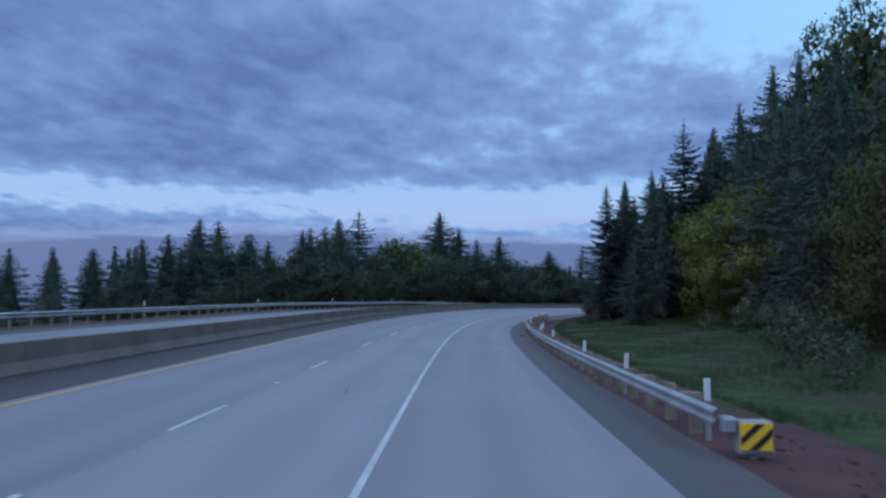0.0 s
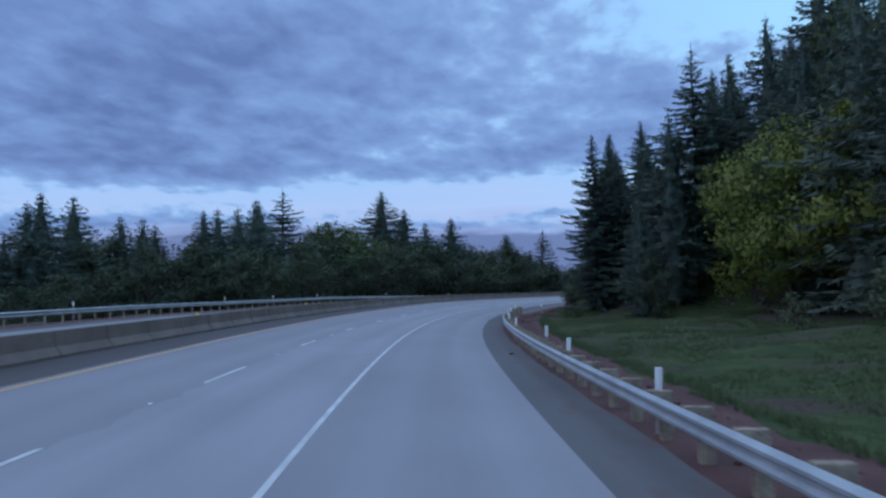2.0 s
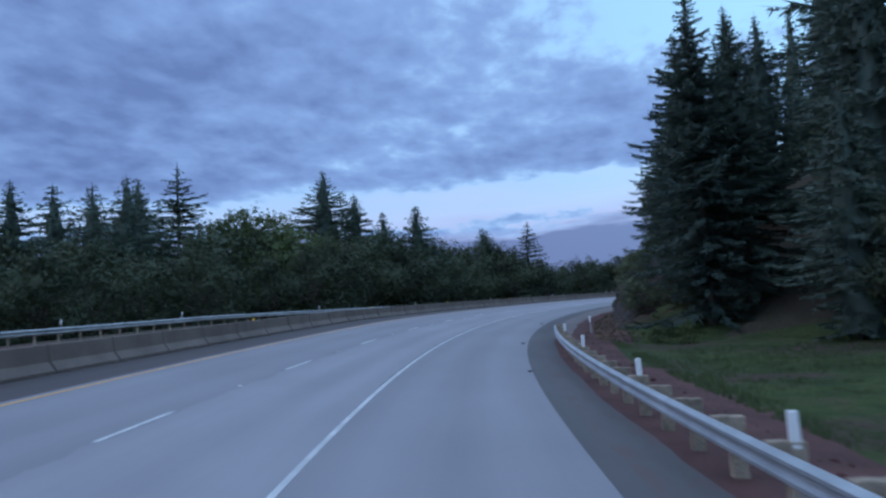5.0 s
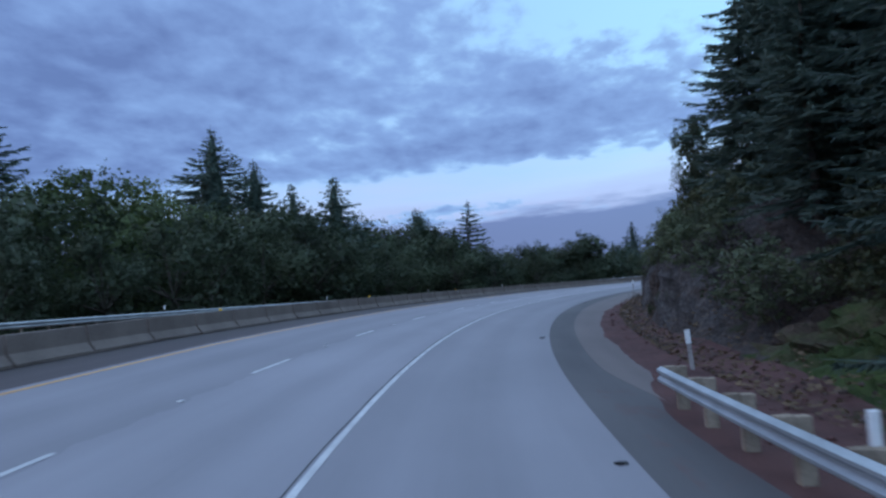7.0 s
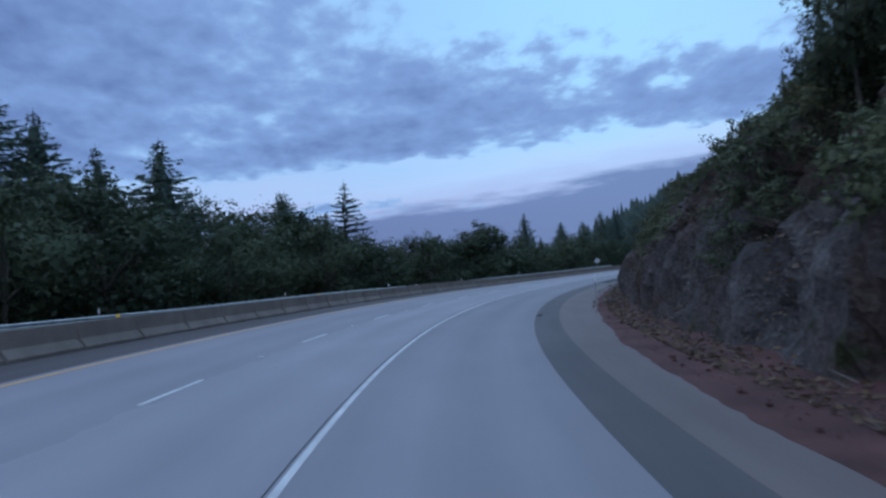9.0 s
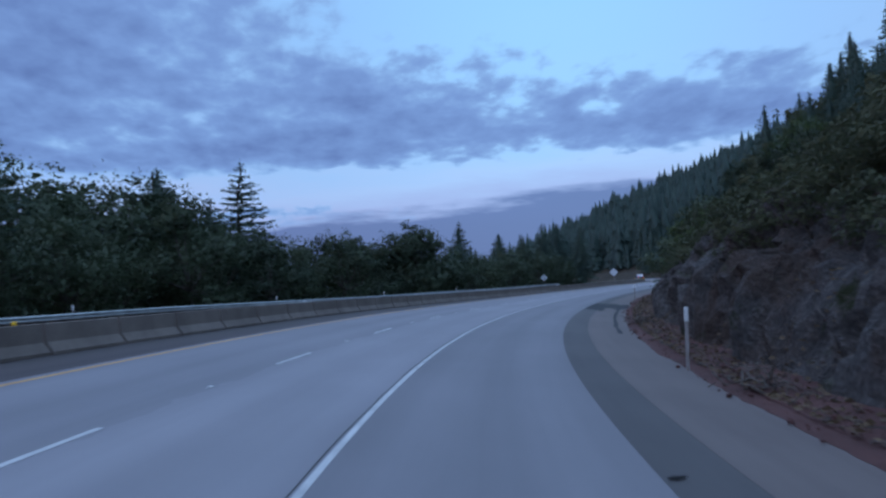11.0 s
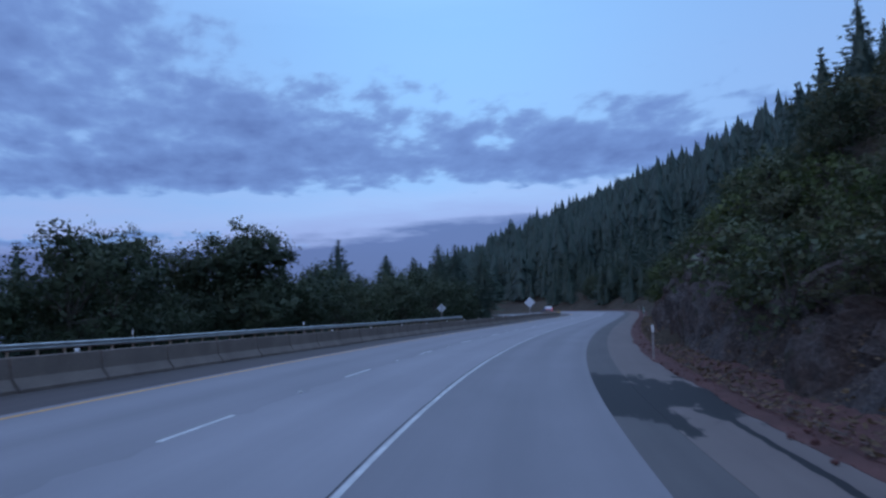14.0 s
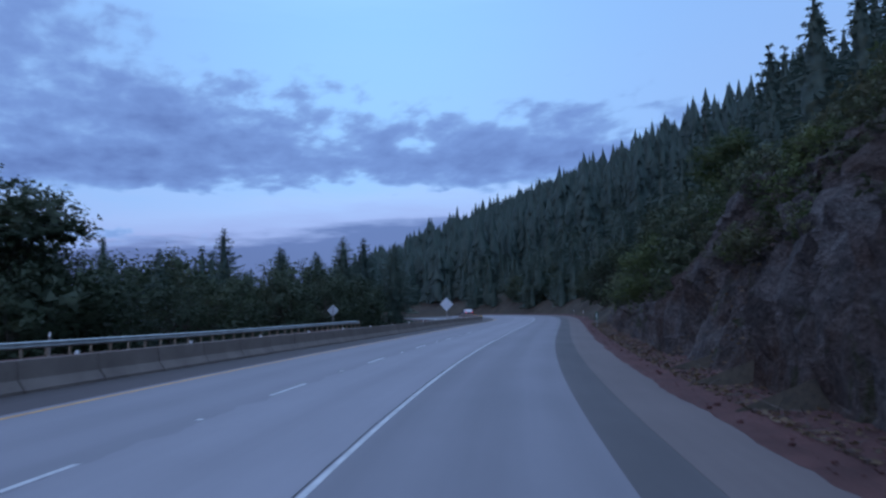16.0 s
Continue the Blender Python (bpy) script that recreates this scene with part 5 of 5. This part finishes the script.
def warning_sign(x, y, zc, side, turn):
    gz = float(ground_z(np.array([x]), np.array([y]))[0])
    t = thing("warning_sign", pose(x, y, gz, 0, 0, turn), "diamond road sign seen from its bare aluminium back", "road sign", "warning signs")
    part("post", baked("post", box(-0.06, -0.06, -0.4, 0.06, 0.06, zc - gz + side * 0.55, 0.006), M_POST), t)
    bm = box(-side / 2, -0.008, -side / 2, side / 2, 0.008, side / 2, 0.003)
    bmesh.ops.rotate(bm, verts=bm.verts[:], cent=(0, 0, 0), matrix=Matrix.Rotation(radians(45), 3, "Y"))
    bmesh.ops.translate(bm, verts=bm.verts[:], vec=(0, -0.07 if side > 1.3 else 0.07, zc - gz))
    part("plate", baked("plate", bm, M_SIGN), t)


warning_sign(46.6, 349.1, 8.5, 1.35, -22)
warning_sign(27.9, 340.0, 7.7, 1.0, -14)


def barrier_reflectors():
    r1 = baked("reflector", box(-0.05, -0.04, 0, 0.05, 0.04, 0.10, 0.01), M_PLASTIC)
    r2 = baked("reflector", box(-0.05, -0.04, 0, 0.05, 0.04, 0.10, 0.01), M_AMBER)
    s = 55.0
    while s < 462:
        amber = s < 200 or s > 395
        thing("barrier_reflector", roadside(s, 9.55, 0.78), "small amber reflector on the median barrier" if amber else "small white reflector on the median barrier", "reflector", "barrier reflectors", r2 if amber else r1)
        s += 22.9 if s < 260 else (7.62 if s < 395 else 3.81)


barrier_reflectors()


# ---- the pickup on the bend ahead ----
M_BLUE = speckled("dark blue car paint", (0.010, 0.016, 0.035), (0.016, 0.024, 0.050), 0.8, 20, 0.3, 0.02)
M_CAP = speckled("white fibreglass", (0.62, 0.63, 0.64), (0.74, 0.75, 0.76), 0.8, 20, 0.4, 0.02)
M_GLASS = speckled("dark window glass", (0.010, 0.012, 0.015), (0.016, 0.018, 0.022), 0.8, 20, 0.08, 0.0)
M_TYRE = speckled("tyre rubber", (0.012, 0.012, 0.012), (0.025, 0.025, 0.025), 0.3, 20, 0.9, 0.2)
m, n, b = material("lit tail lamp", 0.4)
b.inputs["Base Color"].default_value = (0.5, 0.01, 0.02, 1)
b.inputs["Emission Color"].default_value = (1.0, 0.03, 0.08, 1)
b.inputs["Emission Strength"].default_value = 1.6
M_TAIL = m


def side_shape(points, half, mat, name):
    """A body from its side outline (y, z), rounded along its length."""
    bm = bmesh.new()
    lv = [bm.verts.new((-half, y, z)) for y, z in points]
    rv = [bm.verts.new((half, y, z)) for y, z in points]
    bm.faces.new(lv)
    bm.faces.new(rv[::-1])
    k = len(points)
    for i in range(k):
        bm.faces.new([lv[i], rv[i], rv[(i + 1) % k], lv[(i + 1) % k]])
    bmesh.ops.recalc_face_normals(bm, faces=bm.faces[:])
    bmesh.ops.bevel(bm, geom=bm.edges[:], offset=0.05, segments=2, affect="EDGES")
    return baked(name, bm, mat)


def pickup(s, d):
    t = thing("pickup_truck", roadside(s, d, 0.0), "dark blue pickup with a white cargo cap and lit tail lamps", "vehicle")
    part("body", side_shape([(-2.7, 0.5), (2.65, 0.45), (2.7, 0.85), (2.5, 1.08), (1.3, 1.15), (-2.7, 1.12)], 0.96, M_BLUE, "body"), t)
    part("cab", side_shape([(-0.5, 1.1), (1.4, 1.12), (0.75, 1.72), (0.35, 1.82), (-0.45, 1.82)], 0.84, M_GLASS, "cab"), t, "dark glazed cab")
    part("roof", side_shape([(-0.52, 1.80), (0.45, 1.80), (0.30, 1.92), (-0.45, 1.92)], 0.84, M_BLUE, "roof"), t)
    part("cargo_cap", side_shape([(-2.68, 1.12), (-0.6, 1.12), (-0.62, 1.98), (-2.45, 1.96)], 0.90, M_CAP, "cargo_cap"), t, "white cargo cap")
    part("bumper", baked("bumper", box(-0.95, -2.84, 0.48, 0.95, -2.68, 0.68, 0.03), M_STEEL), t)
    for x in (-0.82, 0.82):
        part("tail_lamp", baked("tail_lamp", box(x - 0.11, -2.74, 0.78, x + 0.11, -2.66, 1.08, 0.02), M_TAIL), t, "lit red tail lamp")
        for y in (-1.75, 1.75):
            bm = bmesh.new()
            bmesh.ops.create_cone(bm, cap_ends=True, segments=20, radius1=0.38, radius2=0.38, depth=0.26)
            bmesh.ops.bevel(bm, geom=[e for e in bm.edges if len(e.link_faces) == 2 and e.calc_face_angle() > 1], offset=0.04, segments=2, affect="EDGES")
            bmesh.ops.rotate(bm, verts=bm.verts[:], cent=(0, 0, 0), matrix=Matrix.Rotation(radians(90), 3, "Y"))
            wheel = part("wheel", baked("wheel", bm, M_TYRE), t, "", pose(x * 1.02, y, 0.38))
            part("rim", baked("rim", box(-0.14, -0.17, -0.17, 0.14, 0.17, 0.17, 0.06), M_STEEL), wheel)


pickup(478, 4.5)


# ---- small things on and beside the pavement ----
me_marker = baked("pavement_marker", box(-0.05, -0.05, 0, 0.05, 0.05, 0.022, 0.012), M_PLASTIC)
for k in range(-1, 38):
    thing("pavement_marker", roadside(22.88 + 12.192 * k + 7.6, 3.435, 0.0), "small raised white marker set on the pavement", "reflector", "pavement markers", me_marker)


def scrap(s, d, turn, g):
    r = random.Random(int(s))
    v = [(math.cos(a) * g * r.uniform(0.6, 1.2), math.sin(a) * g * 0.28 * r.uniform(0.6, 1.2), z + r.uniform(0, 0.02)) for z in (0.0, 0.03) for a in (0, 0.9, 1.8, 2.7, 3.6, 4.5, 5.4)]
    f = [(i, (i + 1) % 7, 7 + (i + 1) % 7, 7 + i) for i in range(7)] + [tuple(range(7, 14))]
    thing("rubber_scrap", roadside(s, d, 0.0, turn), "torn black strip of tyre rubber on the road", "debris", "rubber scraps", mesh("rubber_scrap", v, f, M_TYRE))


for s, d, turn, g in ((70.5, -4.7, 12, 0.11), (109, -3.85, 20, 0.12), (123.5, -3.7, -8, 0.12), (145.6, -3.65, -10, 0.12), (183, -4.1, 15, 0.12)):
    scrap(s, d, turn, g)


def heap(s0, d0, count, seed, half):
    """A tangle of broken branches at the foot of the bank."""
    r = random.Random(seed)
    v, f = [], []
    for _ in range(count):
        a, g, rad = r.gauss(0.0, 0.5) + r.choice((0, 3.14)), r.uniform(0.3, 1.1), r.uniform(0.010, 0.032)
        c = Vector((r.gauss(0, 0.35), r.gauss(0, half), abs(r.gauss(0.18, 0.16))))
        e = Vector((math.sin(a) * g * 0.5, math.cos(a) * g * 0.5, r.uniform(-0.18, 0.22)))
        tv, tf = tube([c - e, c + e * 0.1 + Vector((0, 0, r.uniform(-0.08, 0.1))), c + e], [rad, rad * 0.8, rad * 0.4], 5)
        k = len(v)
        v += tv
        f += [tuple(i + k for i in q) for q in tf]
    thing("branch_heap", roadside(s0, d0, 0.02), "heap of broken dry branches at the foot of the bank", "branches", "branch heaps", mesh("branch_heap", v, f, M_STICK))


heap(218.5, -7.85, 55, 3, 0.7)
heap(192.0, -7.8, 40, 5, 0.7)
